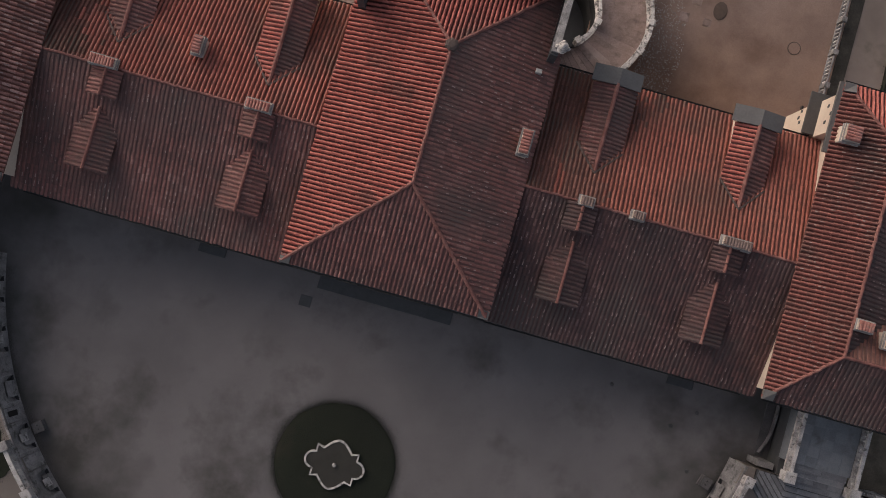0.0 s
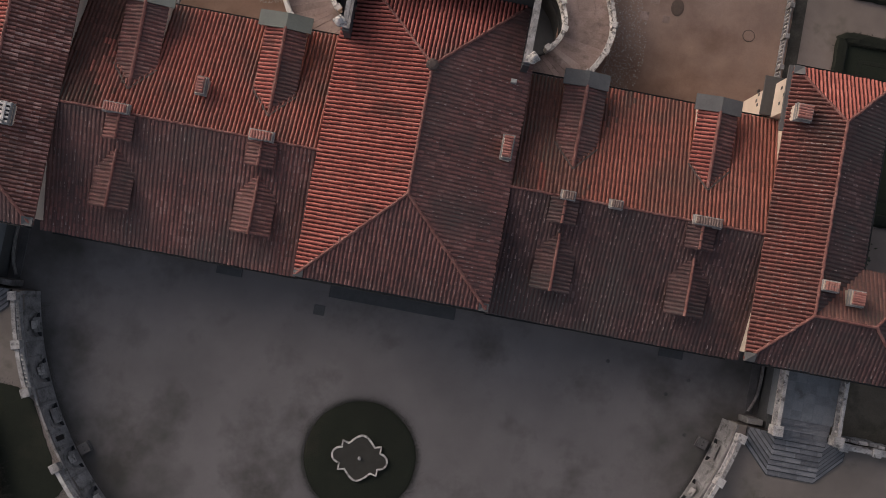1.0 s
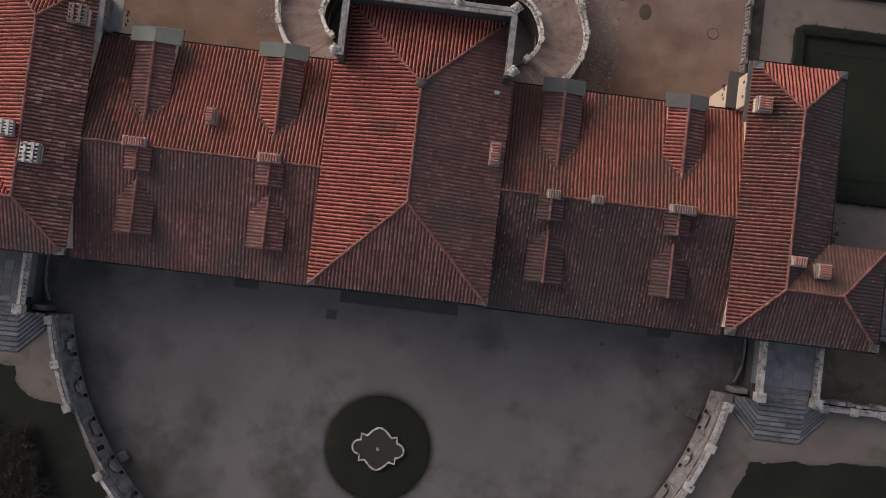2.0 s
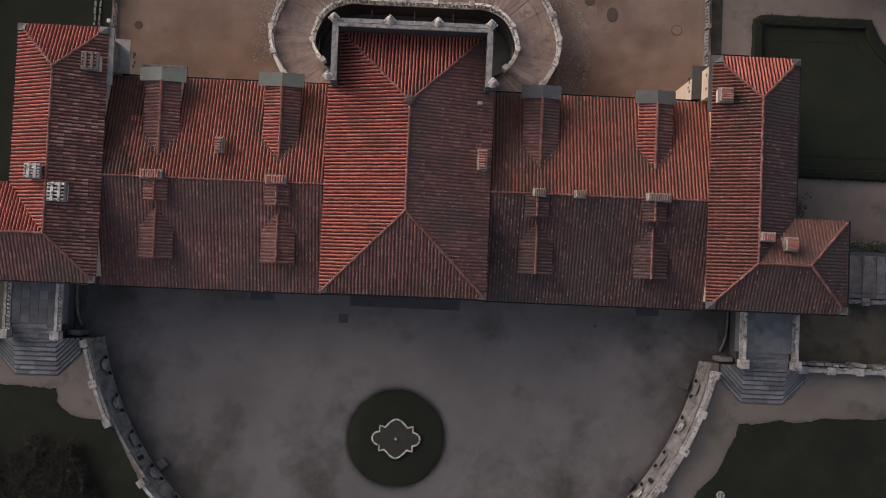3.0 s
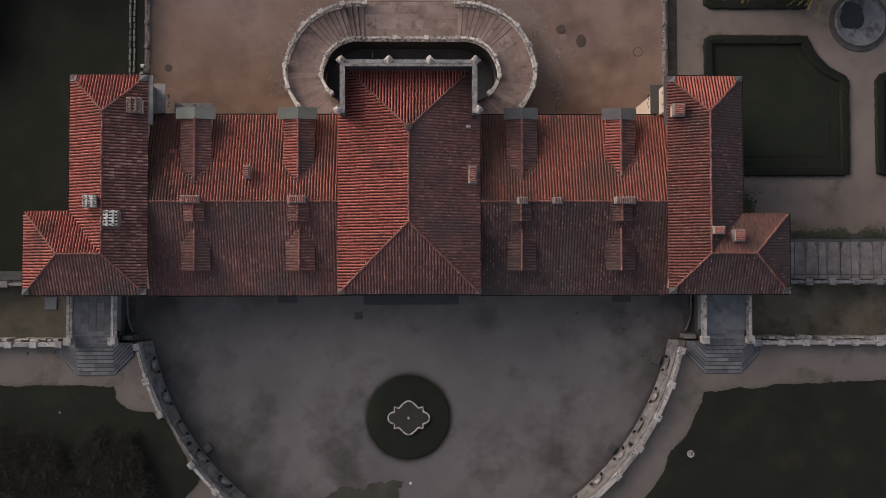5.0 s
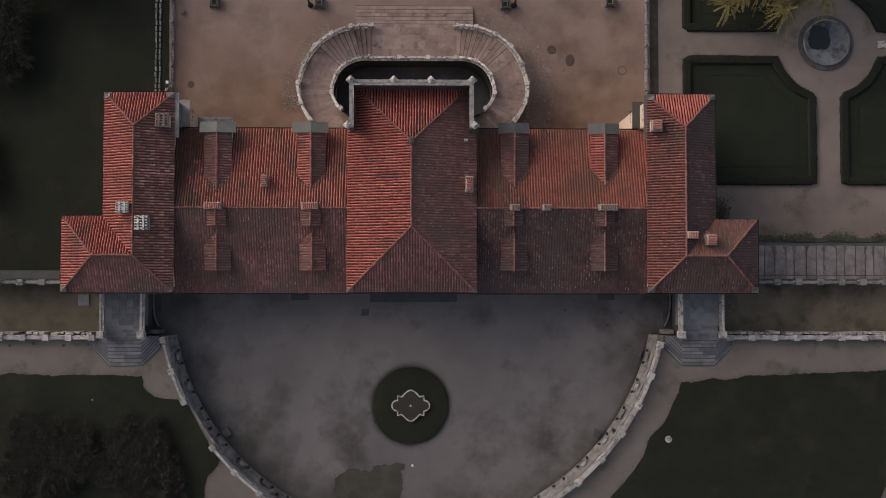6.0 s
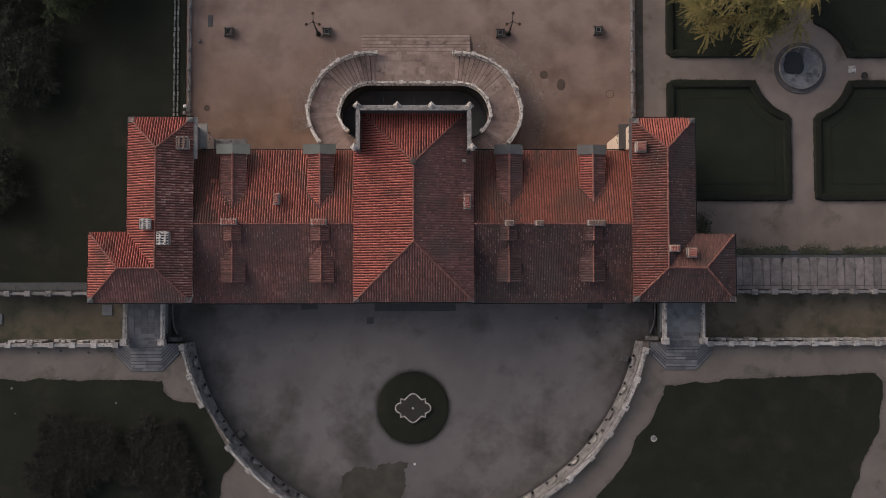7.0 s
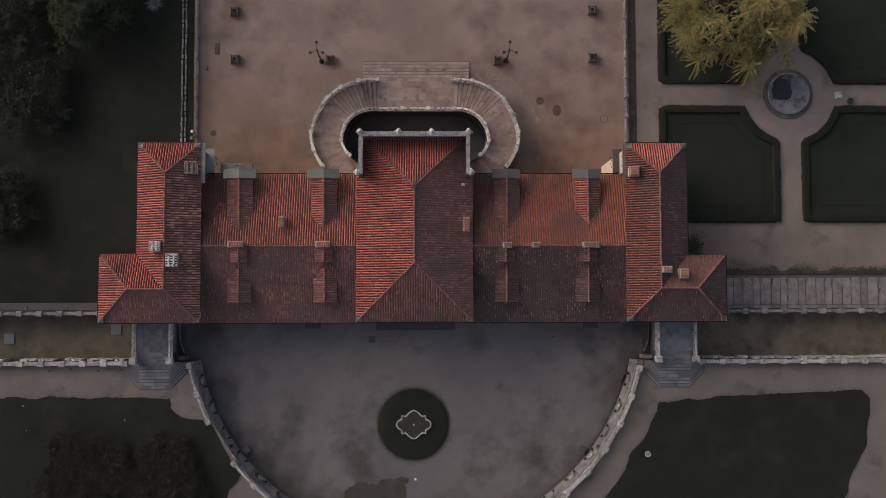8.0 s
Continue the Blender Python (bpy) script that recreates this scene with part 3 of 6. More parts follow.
def pavilion(s, xi, xr, xo, xa, ya):
    """s: side; xi, xr, xo: inner eave, ridge, outer eave; xa, ya: outer and north edge of the annex."""
    yr0, yr1, yn = 3.37, 15.27, 18.52
    zr = Z_EAVE + 1.62
    fi, fo = plane((xi, 0), (xr, 0), Z_EAVE, zr), plane((xo, 0), (xr, 0), Z_EAVE, zr)
    fs, fn = plane((0, 0), (0, yr0), Z_EAVE, zr), plane((0, yn), (0, yr1), Z_EAVE, zr)
    fan = plane((0, ya), (0, yr0), Z_EAVE, zr)
    xe = xa - s * 3.3
    fae = plane((xa, 0), (xe, 0), Z_EAVE, zr)
    flip = (lambda p: p) if s > 0 else (lambda p: p[::-1])
    # slopes turned from the sun get darker tiles, shade included
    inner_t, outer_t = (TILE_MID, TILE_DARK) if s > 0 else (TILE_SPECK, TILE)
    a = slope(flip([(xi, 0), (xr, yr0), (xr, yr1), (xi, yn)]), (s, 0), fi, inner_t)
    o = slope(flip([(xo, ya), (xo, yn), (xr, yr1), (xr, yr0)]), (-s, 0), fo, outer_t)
    so = slope(flip([(xi, 0), (xa, 0), (xe, yr0), (xr, yr0)]), (0, 1), fs, TILE_DARK if s > 0 else TILE_OLD_SHADE)
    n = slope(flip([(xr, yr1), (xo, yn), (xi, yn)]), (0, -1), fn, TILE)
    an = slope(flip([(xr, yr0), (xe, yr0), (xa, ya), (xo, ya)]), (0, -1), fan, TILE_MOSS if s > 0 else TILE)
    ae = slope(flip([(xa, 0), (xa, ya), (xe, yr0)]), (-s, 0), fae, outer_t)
    for x, y, f1, f2 in ((xi, 0, fi, fs), (xo, yn, fo, fn), (xi, yn, fi, fn), (xa, 0, fae, fs)):
        cx_, cy_ = (x - s * 0.05 if x == xi else x + s * 0.05), (y - 0.05 if y == 0 else y + 0.05)
        ex_, ey_ = (cx_ + s * 0.62 if x == xi else cx_ - s * 0.62), (cy_ + 0.55 if y == 0 else cy_ - 0.55)
        poly = [(min(cx_, ex_), min(cy_, ey_)), (max(cx_, ex_), min(cy_, ey_)), (max(cx_, ex_), max(cy_, ey_)), (min(cx_, ex_), max(cy_, ey_))]
        part("corner_flashing", Build().prism(poly, lambda u, v: min(f1(u, v), f2(u, v)) + 0.0, lambda u, v: min(f1(u, v), f2(u, v)) + 0.25), LEAD, a)
    gx = xi - s * (0.3 if s > 0 else 0.42)
    part("lead_gutter", Build().box(min(gx, xi), max(gx, xi), 14.4, yn + 0.05, Z_EAVE - 0.2, Z_EAVE + 0.02), CHIMNEY_PALE if s < 0 else LEAD, a, "grey lead gutter")
    ridge_line((xr, yr0, zr), (xr, yr1, zr), a)
    ridge_line((xr, yr0, zr), (xi + s * 0.1, 0.1, Z_EAVE + 0.05), a)
    ridge_line((xr, yr1, zr), (xi + s * 0.6, yn - 0.6, Z_EAVE + 0.3), a)
    ridge_line((xr, yr1, zr), (xo - s * 0.1, yn - 0.1, Z_EAVE + 0.05), o)
    ridge_line((xr, yr0, zr), (xe, yr0, zr), so)
    ridge_line((xe, yr0, zr), (xa - s * 0.1, 0.1, Z_EAVE + 0.05), ae, mat=RIDGE_OLD if s > 0 else RIDGE)
    ridge_line((xe, yr0, zr), (xa - s * 0.1, ya - 0.1, Z_EAVE + 0.05), ae)
    return a


pavilion(1, 22.12, 25.3, 28.45, 32.4, 6.77)
pavilion(-1, -22.17, -25.44, -28.62, -32.42, 6.97)

# ---- walls ----
def wall(x0, x1, y0, y1, z0, z1, mat=PLASTER, name="wall"):
    return part(name, Build().box(x0, x1, y0, y1, z0, z1), mat, villa)


wall(-5.3, 5.3, 0.5, 18.9, -7.3, Z_EAVE - 0.05)
wall(-22.2, -5.3, 0.45, 15.2, -4.7, Z_WING_EAVE)
wall(5.3, 22.0, 0.45, 15.2, -4.7, Z_WING_EAVE)
for s, xi, xo, xa, ya in ((1, 22.64, 28.0, 31.95, 6.3), (-1, -22.64, -28.15, -31.95, 6.5)):
    wall(min(xi, xo), max(xi, xo), 0.45, 18.05, -4.7, Z_EAVE - 0.02)
    wall(min(xo, xa), max(xo, xa), 0.45, ya, -4.7, Z_EAVE - 0.02)

# ---- gutters ----
def gutter(p, q, r=0.065):
    """A half-round iron gutter hung along an eave."""
    a, b_ = Vector(p), Vector(q)
    side = (b_ - a).cross(Vector((0, 0, 1))).normalized()
    ring = [(math.cos(radians(t)), -math.sin(radians(t))) for t in range(0, 181, 30)]
    rings = [[tuple(o + side * u * k + Vector((0, 0, w * k))) for k, fold in ((r, ring), (r * 0.8, ring[::-1])) for u, w in fold] for o in (a, b_)]
    return part("gutter", Build().loft(rings), IRON, villa, "dark iron gutter")


for x0, x1 in ((-22.0, -6.1), (6.1, 21.9)):
    gutter((x0, W_N + 0.11, Z_WING_EAVE + 0.0), (x1, W_N + 0.11, Z_WING_EAVE + 0.0))
    gutter((x0, W_S - 0.11, Z_WING_EAVE + 0.0), (x1, W_S - 0.11, Z_WING_EAVE + 0.0))
gutter((-5.9, -0.11, Z_EAVE), (5.9, -0.11, Z_EAVE))
for xa, xb in ((22.12, 28.45), (-28.62, -22.17)):
    gutter((xa, 18.63, Z_EAVE), (xb, 18.63, Z_EAVE))
for xa, xb in ((22.12, 32.4), (-32.42, -22.17)):
    gutter((xa, -0.11, Z_EAVE), (xb, -0.11, Z_EAVE))
for x, y0, y1 in ((28.56, 6.8, 18.5), (-28.73, 7.0, 18.5), (32.51, 0.0, 6.8), (-32.53, 0.0, 7.0)):
    gutter((x, y0, Z_EAVE), (x, y1, Z_EAVE))

# ---- dormers ----
D_SL = 0.40


def north_dormer(xc, half, y0, y1, apex_y, hood_x0, hood_x1):
    """A gabled dormer on the north slope: y0 face, apex_y where the ridge dies into the roof."""
    zr = zwn(0, apex_y)
    ze_ = zr - half * D_SL
    d = part("dormer", Build().prism([(xc - half + 0.15, apex_y + 1.5), (xc + half - 0.15, apex_y + 1.5), (xc + half - 0.15, y0), (xc - half + 0.15, y0)], Z_WING_EAVE - 0.3, ze_), PLASTER, villa, "plastered dormer with a small gabled tile roof")
    dy = half * D_SL / ((Z_WING_RIDGE - Z_WING_EAVE) / (W_N - W_R))
    # east faces, and west faces in a taller block's shadow, get shade-dark tiles
    for sgn, mat in ((-1, TILE if xc in (-9.52, 18.3) else TILE_OLD_SHADE), (1, TILE_OLD_SHADE)):
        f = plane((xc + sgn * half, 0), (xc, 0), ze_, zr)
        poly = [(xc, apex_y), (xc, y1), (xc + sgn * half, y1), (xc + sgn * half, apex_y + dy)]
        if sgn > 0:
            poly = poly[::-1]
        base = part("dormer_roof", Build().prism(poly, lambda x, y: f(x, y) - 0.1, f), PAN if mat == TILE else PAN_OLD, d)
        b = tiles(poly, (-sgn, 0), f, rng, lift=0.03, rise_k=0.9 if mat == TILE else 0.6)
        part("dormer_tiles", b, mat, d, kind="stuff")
    n = int((y1 - apex_y) / 0.42)
    for i in range(n):
        ob = part("ridge_tile", RIDGE_MESH, RIDGE, d)
        ob.matrix_basis = Matrix.LocRotScale((xc, apex_y + (i + 0.5) * (y1 - apex_y) / n, zr + 0.07), Euler((0, 0, radians(90))), Vector((1, 0.8, 0.8)))
    # folded lead hood over the face
    hz = zr + 0.12
    for sgn in (-1, 1):
        xe = hood_x0 if sgn < 0 else hood_x1
        f = plane((xe, 0), (xc, 0), hz - 0.30, hz)
        poly = [(xc, y1 - 0.05), (xe, y1 - 0.05), (xe, y0 + 0.35), (xc, y0 + 0.35)]
        part("hood", Build().prism(poly, lambda x, y: f(x, y) - 0.14, f), LEAD_GREEN if xc < 0 else LEAD, d, "greenish grey lead hood" if xc < 0 else "grey lead hood")
    # lead valley flashing
    b = Build()
    for sgn in (-1, 1):
        p, q = Vector((xc, apex_y - 0.18, zwn(0, apex_y - 0.18) + 0.13)), Vector((xc + sgn * (half + 0.12), apex_y + dy, zwn(0, apex_y + dy) + 0.13))
        b.sweep([tuple(p), tuple(q)], 0.11, -0.08, 0.0)
    part("flashing", b, MORTAR, d, "stained mortar fillet along the valley")


for xc, half, apex, h0, h1 in ((-18.35, 1.27, 9.58, -20.03, -16.62), (-9.52, 1.27, 9.56, -11.3, -7.94), (9.72, 1.27, 9.89, 8.19, 11.11), (18.3, 1.24, 10.16, 16.7, 19.68)):
    north_dormer(xc, half, 15.65, 15.05, apex, h0, h1)


def gable_roof(owner, name, xc, half, y0, y1, zr, fall, back=None):
    """Two small tiled slopes with the ridge along y."""
    for sgn, mat in ((-1, TILE_DARK if xc > 0 else TILE_OLD_SHADE), (1, TILE_OLD_SHADE if xc < 0 else TILE_DARK)):
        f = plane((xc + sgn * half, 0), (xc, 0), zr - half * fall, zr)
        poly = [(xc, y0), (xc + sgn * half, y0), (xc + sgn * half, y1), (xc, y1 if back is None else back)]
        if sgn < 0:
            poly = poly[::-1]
        part(name, Build().prism(poly, lambda x, y: f(x, y) - 0.09, f), PAN_OLD if mat == TILE_OLD_SHADE else PAN_DARK, owner)
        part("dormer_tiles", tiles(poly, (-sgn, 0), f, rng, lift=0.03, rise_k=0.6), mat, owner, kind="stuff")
    end = y1 if back is None else back - 0.15
    n = max(2, int((end - y0) / 0.42))
    for i in range(n):
        ob = part("ridge_tile", RIDGE_MESH, RIDGE, owner)
        ob.matrix_basis = Matrix.LocRotScale((xc, y0 + (i + 0.5) * (end - y0) / n, zr + 0.07), Euler((0, 0, radians(90))), Vector((0.9, 0.62, 0.66)))


for xc, xu in ((-18.35, -18.2), (-9.4, -9.4), (9.67, 9.5), (18.24, 18.12)):
    # lower dormer
    y_face, zr = 1.95, zws(0, 5.75)
    d = part("dormer", Build().box(xc - 1.0, xc + 1.0, y_face + 0.2, 4.3, zws(0, 2.0) - 0.3, zr - 0.5), PLASTER, villa, "low dormer with a gabled tile roof")
    gable_roof(d, "dormer_roof", xc, 1.2, y_face, 4.4, zr, D_SL, back=5.75)
    # upper dormer against the ridge
    zr2 = Z_WING_RIDGE + 0.42
    d2 = part("dormer", Build().box(xu - 0.65, xu + 0.65, 6.25, 7.6, zws(0, 6.2) - 0.3, zr2 - 0.32), PLASTER_GREY, villa, "small roof hatch with a gabled tile roof")
    gable_roof(d2, "dormer_roof", xu, 0.82, 6.1, 7.75, zr2, 0.36)


# ---- chimneys ----
def chimney(x0, x1, y0, y1, zbase, ztop, kind_="cap", mat=PLASTER):
    bar_mat = LID_BROWN if y0 > 15 else STONE_PALE
    lid_mat = LID_BROWN if x0 > 6 and zbase < 4 else CAP_CLAY
    c = part("chimney", Build().box(x0 + 0.06, x1 - 0.06, y0 + 0.06, y1 - 0.06, zbase, ztop - 0.22), mat, villa, "plastered chimney stack with a tiled cap")
    part("chimney_rim", Build().box(x0, x1, y0, y1, ztop - 0.34, ztop - 0.24, 0.02), CHIMNEY_PALE, c)
    part("chimney_rim", Build().box(x0 - 0.02, x1 + 0.02, y0 - 0.02, y1 + 0.02, ztop - 0.62, ztop - 0.54, 0.02), CHIMNEY_PALE, c)
    if kind_ == "slots":
        part("chimney_cap", Build().box(x0 - 0.02, x1 + 0.02, y0 - 0.02, y1 + 0.02, ztop - 0.24, ztop - 0.04, 0.02), PLASTER_GREY, c)
        part("flue_opening", Build().box(x0 + 0.05, x1 - 0.05, y0 + 0.05, y1 - 0.05, ztop - 0.04, ztop - 0.02), DARK, c)
        n = 5
        for i in range(n):
            ys = y0 + (y1 - y0) * (i + 0.5) / n
            part("cap_bar", Build().box(x0, x1, ys - 0.07, ys + 0.07, ztop - 0.02, ztop + 0.06, 0.02), bar_mat, c)
        for u in (0.3, 0.72):
            xs = x0 + (x1 - x0) * u
            part("cap_rail", Build().box(xs - 0.1, xs + 0.1, y0 - 0.02, y1 + 0.02, ztop + 0.06, ztop + 0.12, 0.02), bar_mat, c)
    else:
        # open flue under a low tiled lid on corner piers
        a0, a1, b0, b1 = x0 + 0.1, x1 - 0.1, y0 + 0.09, y1 - 0.09
        part("flue_opening", Build().box(a0 + 0.08, a1 - 0.08, b0 + 0.08, b1 - 0.08, ztop - 0.3, ztop - 0.1), DARK, c)
        for px_ in (a0 + 0.01, a1 - 0.11):
            for py_ in (b0 + 0.01, b1 - 0.11):
                part("cap_pier", Build().box(px_, px_ + 0.1, py_, py_ + 0.1, ztop - 0.24, ztop - 0.08), CHIMNEY_PALE, c)
        part("chimney_cap", Build().box(a0, a1, b0, b1, ztop - 0.08, ztop - 0.02, 0.015), lid_mat, c, "red clay lid" if lid_mat == CAP_CLAY else "dark brownish lid")
        wide_ = x1 - x0 > y1 - y0
        rows_ = [(a0 + 0.03, b0 + 0.03), (a1 - 0.03, b0 + 0.03), (a1 - 0.03, b1 - 0.02), (a0 + 0.03, b1 - 0.02)]
        lie = plane((0, y0), (0, y1), ztop - 0.02, ztop + 0.03) if wide_ else plane((x0, 0), (x1, 0), ztop - 0.02, ztop + 0.03)
        part("cap_tile", tiles(rows_, (0, 1) if wide_ else (1, 0), lie, rng, pitch=0.19, rise_k=0.6), lid_mat, c, kind="stuff")
    return c


for x0, x1, y0, y1, zt in ((-19.28, -17.68, 7.68, 8.34, 5.5), (-10.26, -8.75, 7.66, 8.32, 5.5), (9.15, 10.07, 7.58, 8.19, 5.5), (12.19, 13.02, 7.62, 8.18, 5.5), (17.47, 19.26, 7.6, 8.21, 5.5), (-14.1, -13.46, 9.81, 10.96, 5.1)):
    chimney(x0, x1, y0, y1, 3.6, zt)
for x0, x1, y0, y1, zt, k in ((4.98, 5.69, 9.2, 10.69, 6.6, "cap"), (-23.5, -22.4, 15.2, 16.4, 6.3, "slots"), (-26.85, -25.75, 7.2, 8.2, 6.85, "slots"), (-25.2, -24.0, 5.65, 6.95, 6.75, "slots"), (22.25, 23.3, 14.95, 16.0, 6.3, "cap"), (25.3, 26.38, 4.94, 5.62, 7.0, "cap"), (27.15, 28.1, 4.35, 5.34, 6.8, "cap")):
    chimney(x0, x1, y0, y1, 4.7, zt, k)
part("roof_vent", Build().box(4.85, 5.2, 14.0, 14.25, 5.0, 5.6, 0.03), PLASTER_GREY, villa)


# ---- balustrades ----
BALUSTER = Build().lathe(0, 0, [(0.075, 0), (0.075, 0.05), (0.045, 0.09), (0.085, 0.22), (0.08, 0.3), (0.04, 0.48), (0.06, 0.54), (0.075, 0.56)], 8).mesh("baluster")


def along(pts, step):
    """Evenly spaced places on a polyline, with the direction there."""
    seg = [(Vector(b) - Vector(a)).length for a, b in zip(pts, pts[1:])]
    total = sum(seg)
    n = max(1, round(total / step))
    out, k, done = [], 0, 0.0
    for i in range(n + 1):
        s = min(total * i / n, total - 1e-6)
        while k < len(seg) - 1 and s > done + seg[k]:
            done += seg[k]
            k += 1
        a, b = Vector(pts[k]), Vector(pts[k + 1])
        out.append((a + (b - a) * ((s - done) / seg[k]), math.degrees(math.atan2(b.y - a.y, b.x - a.x))))
    return out


def balustrade(label, pts, bay=3.2, width=0.36, height=0.95, mat=STONE, gap=0.3, group="", ped=0.5, skip=(), balusters=True):
    bal = thing("balustrade", label, "balustrade", group)
    posts = along(pts, bay)
    post_mesh = Build().box(-ped / 2, ped / 2, -ped / 2, ped / 2, -0.05, height + 0.03).box(-ped / 2 - 0.05, ped / 2 + 0.05, -ped / 2 - 0.05, ped / 2 + 0.05, height + 0.031, height + 0.13, 0.03).mesh("pedestal")
    for i, (p, a) in enumerate(posts):
        if i in skip:
            continue
        ob = part("pedestal", post_mesh, mat, bal)
        ob.matrix_basis = pose(p.x, p.y, p.z, 0, 0, a)
    fine = along(pts, 0.4)
    per = (len(fine) - 1) / (len(posts) - 1)
    for i in range(len(posts) - 1):
        if -(i + 1) in skip:
            continue
        run = [posts[i][0]] + [q for k, (q, _) in enumerate(fine) if i * per + 0.3 < k < (i + 1) * per - 0.3] + [posts[i + 1][0]]
        run = [tuple(q) for q in run]
        part("plinth", Build().sweep(run, width + 0.10, -0.05, 0.16), mat, bal)
        part("rail", Build().sweep(run, width - 0.04, height - 0.17, height), mat, bal)
        if balusters:
            for q, a in along(run, gap)[1:-1]:
                ob = part("baluster", BALUSTER, mat, bal)
                ob.matrix_basis = Matrix.LocRotScale((q.x, q.y, q.z + 0.16), Euler((0, 0, radians(a))), Vector((1, 1, (height - 0.33) / 0.56)))
    return bal


def semicircle(r, a0, a1, z, n=60):
    return [arc_point(r, a0 + (a1 - a0) * i / n, z) for i in range(n + 1)]

# lead corners of the central roof
for x in (-6, 6):
    sg = 1 if x > 0 else -1
    x0, x1 = sorted((x + sg * 0.05, x - sg * 0.55))
    part("corner_flashing", Build().prism([(x0, -0.05), (x1, -0.05), (x1, 0.45), (x0, 0.45)], Z_EAVE, lambda u, v: Z_EAVE + 0.14 + C_SL * max(0.0, min(v, 6 - abs(u)))), LEAD, villa)

# semicircular wall with niches
ex = thing("semicircular_wall", "weathered grey stone semicircular wall with niches round the forecourt", "garden wall")
A_END, NICHE_STEP, N_SPAN = 78.9, 7.35, 2.05      # half angle of the wall; degrees from niche to niche; half angle of a niche bay


def ring_arc(r, lo, hi, m=4):
    return [arc_point(r, lo + (hi - lo) * k / m)[:2] for k in range(m + 1)]


def curved(r0, r1, lo, hi, z0, z1):
    return Build().prism(ring_arc(r1, lo, hi) + ring_arc(r0, hi, lo), z0, z1)


niches = [270 + sg * NICHE_STEP * k for k in range(11) for sg in ((-1, 1) if k else (1,))]
niches.sort()
walls = [(270 - A_END, niches[0] - N_SPAN)] + [(a + N_SPAN, b - N_SPAN) for a, b in zip(niches, niches[1:])] + [(niches[-1] + N_SPAN, 270 + A_END)]
def batter(drop=0.0):
    """Height of the leaning wall face over its plan."""
    return lambda x, y: max(Z_COURT + 0.02, min(0.0, Z_COURT + (math.hypot(x - CX, y - CY) - R_IN) / (R_MID - R_IN) * -Z_COURT) - drop)


def leaning(r0, r1, lo, hi, drop=0.0):
    return Build().prism(ring_arc(r1, lo, hi) + ring_arc(r0, hi, lo), Z_COURT - 0.05, batter(drop))


for lo, hi in walls:
    cuts = (0.0, 0.14, 0.17, 0.83, 0.86, 1.0) if hi - lo > 2.5 else (0.0, 0.5, 1.0)
    for k, (u, v) in enumerate(zip(cuts, cuts[1:])):
        drop = 0.75 if 0.01 < v - u < 0.05 else (0.35 + rng.uniform(-0.1, 0.1) if k == 2 else rng.uniform(-0.05, 0.05))
        part("pier" if k % 2 == 0 else "panel_joint", leaning(R_IN, R_MID, lo + (hi - lo) * u, lo + (hi - lo) * v, drop), EXEDRA, ex)
    part("coping", curved(R_MID - 0.05, R_MID + 0.09, lo + 0.02, hi - 0.02, -0.1, 0.05 + rng.uniform(-0.02, 0.02)), EXEDRA, ex)
for a in niches:
    # arched recess in the leaning face
    depth = R_MID - R_IN - 0.03
    half = N_SPAN - 0.12
    back = ring_arc(R_MID, a - N_SPAN, a + N_SPAN, 6)
    hollow = [arc_point(R_IN, a + N_SPAN)[:2]]
    for k in range(13):
        q = math.pi * k / 12
        cq, sq = math.cos(q), math.sin(q)
        hollow.append(arc_point(R_IN + depth * abs(sq) ** 0.6, a + half * (abs(cq) ** 0.7) * (1 if cq > 0 else -1))[:2])
    hollow.append(arc_point(R_IN, a - N_SPAN)[:2])
    part("niche", Build().prism(back + hollow, Z_COURT - 0.05, batter()), EXEDRA, ex)
    part("coping", curved(R_MID - 0.05, R_MID + 0.09, a - N_SPAN, a + N_SPAN, -0.1, 0.04), EXEDRA, ex)
    # floor darkened for the shade inside the niche
    part("niche_floor", curved(R_IN + 0.01, R_MID - 0.05, a - half, a + half, Z_COURT - 0.05, Z_COURT + 0.03), STONE_DARK, ex)
    part("niche_sill", leaning(R_IN, R_IN + 0.03, a - half, a + half, 0.0), EXEDRA, ex)
    r1 = R_IN + depth * rng.uniform(0.56, 0.68)
    part("niche_pedestal", leaning(R_IN + 0.035, r1, a - half * 0.62, a + half * 0.62, 0.2 + rng.uniform(0, 0.12)), EXEDRA, ex)
    if rng.random() < 0.6:
        part("niche_block", leaning(r1 - 0.11, r1 + 0.02, a - half * 0.35, a + half * 0.3, 0.1), STONE, ex)
# small dark openings between two niches
for a in (270 - 55.3, 270 + 54.6, 270 - 33.4, 270 + 18.8):
    part("vent_hole", leaning(R_IN + 0.14, R_IN + 0.3, a - 0.4, a + 0.4, -0.02), DARK, ex)

balustrade("weathered stone balustrade above the semicircular wall", semicircle(R_BAL, 347.1, 273.6, 0.02), 3.17, 0.3, 0.72, group="garden balustrades", ped=0.5)
balustrade("weathered stone balustrade above the semicircular wall", semicircle(R_BAL, 191.8, 206.5, 0.02, 20), 3.17, 0.3, 0.72, group="garden balustrades", ped=0.5)
balustrade("broken length of weathered stone balustrade beside shrubs", semicircle(R_BAL, 218.6, 262.7, 0.02, 40), 3.17, 0.3, 0.72, group="garden balustrades", ped=0.5)

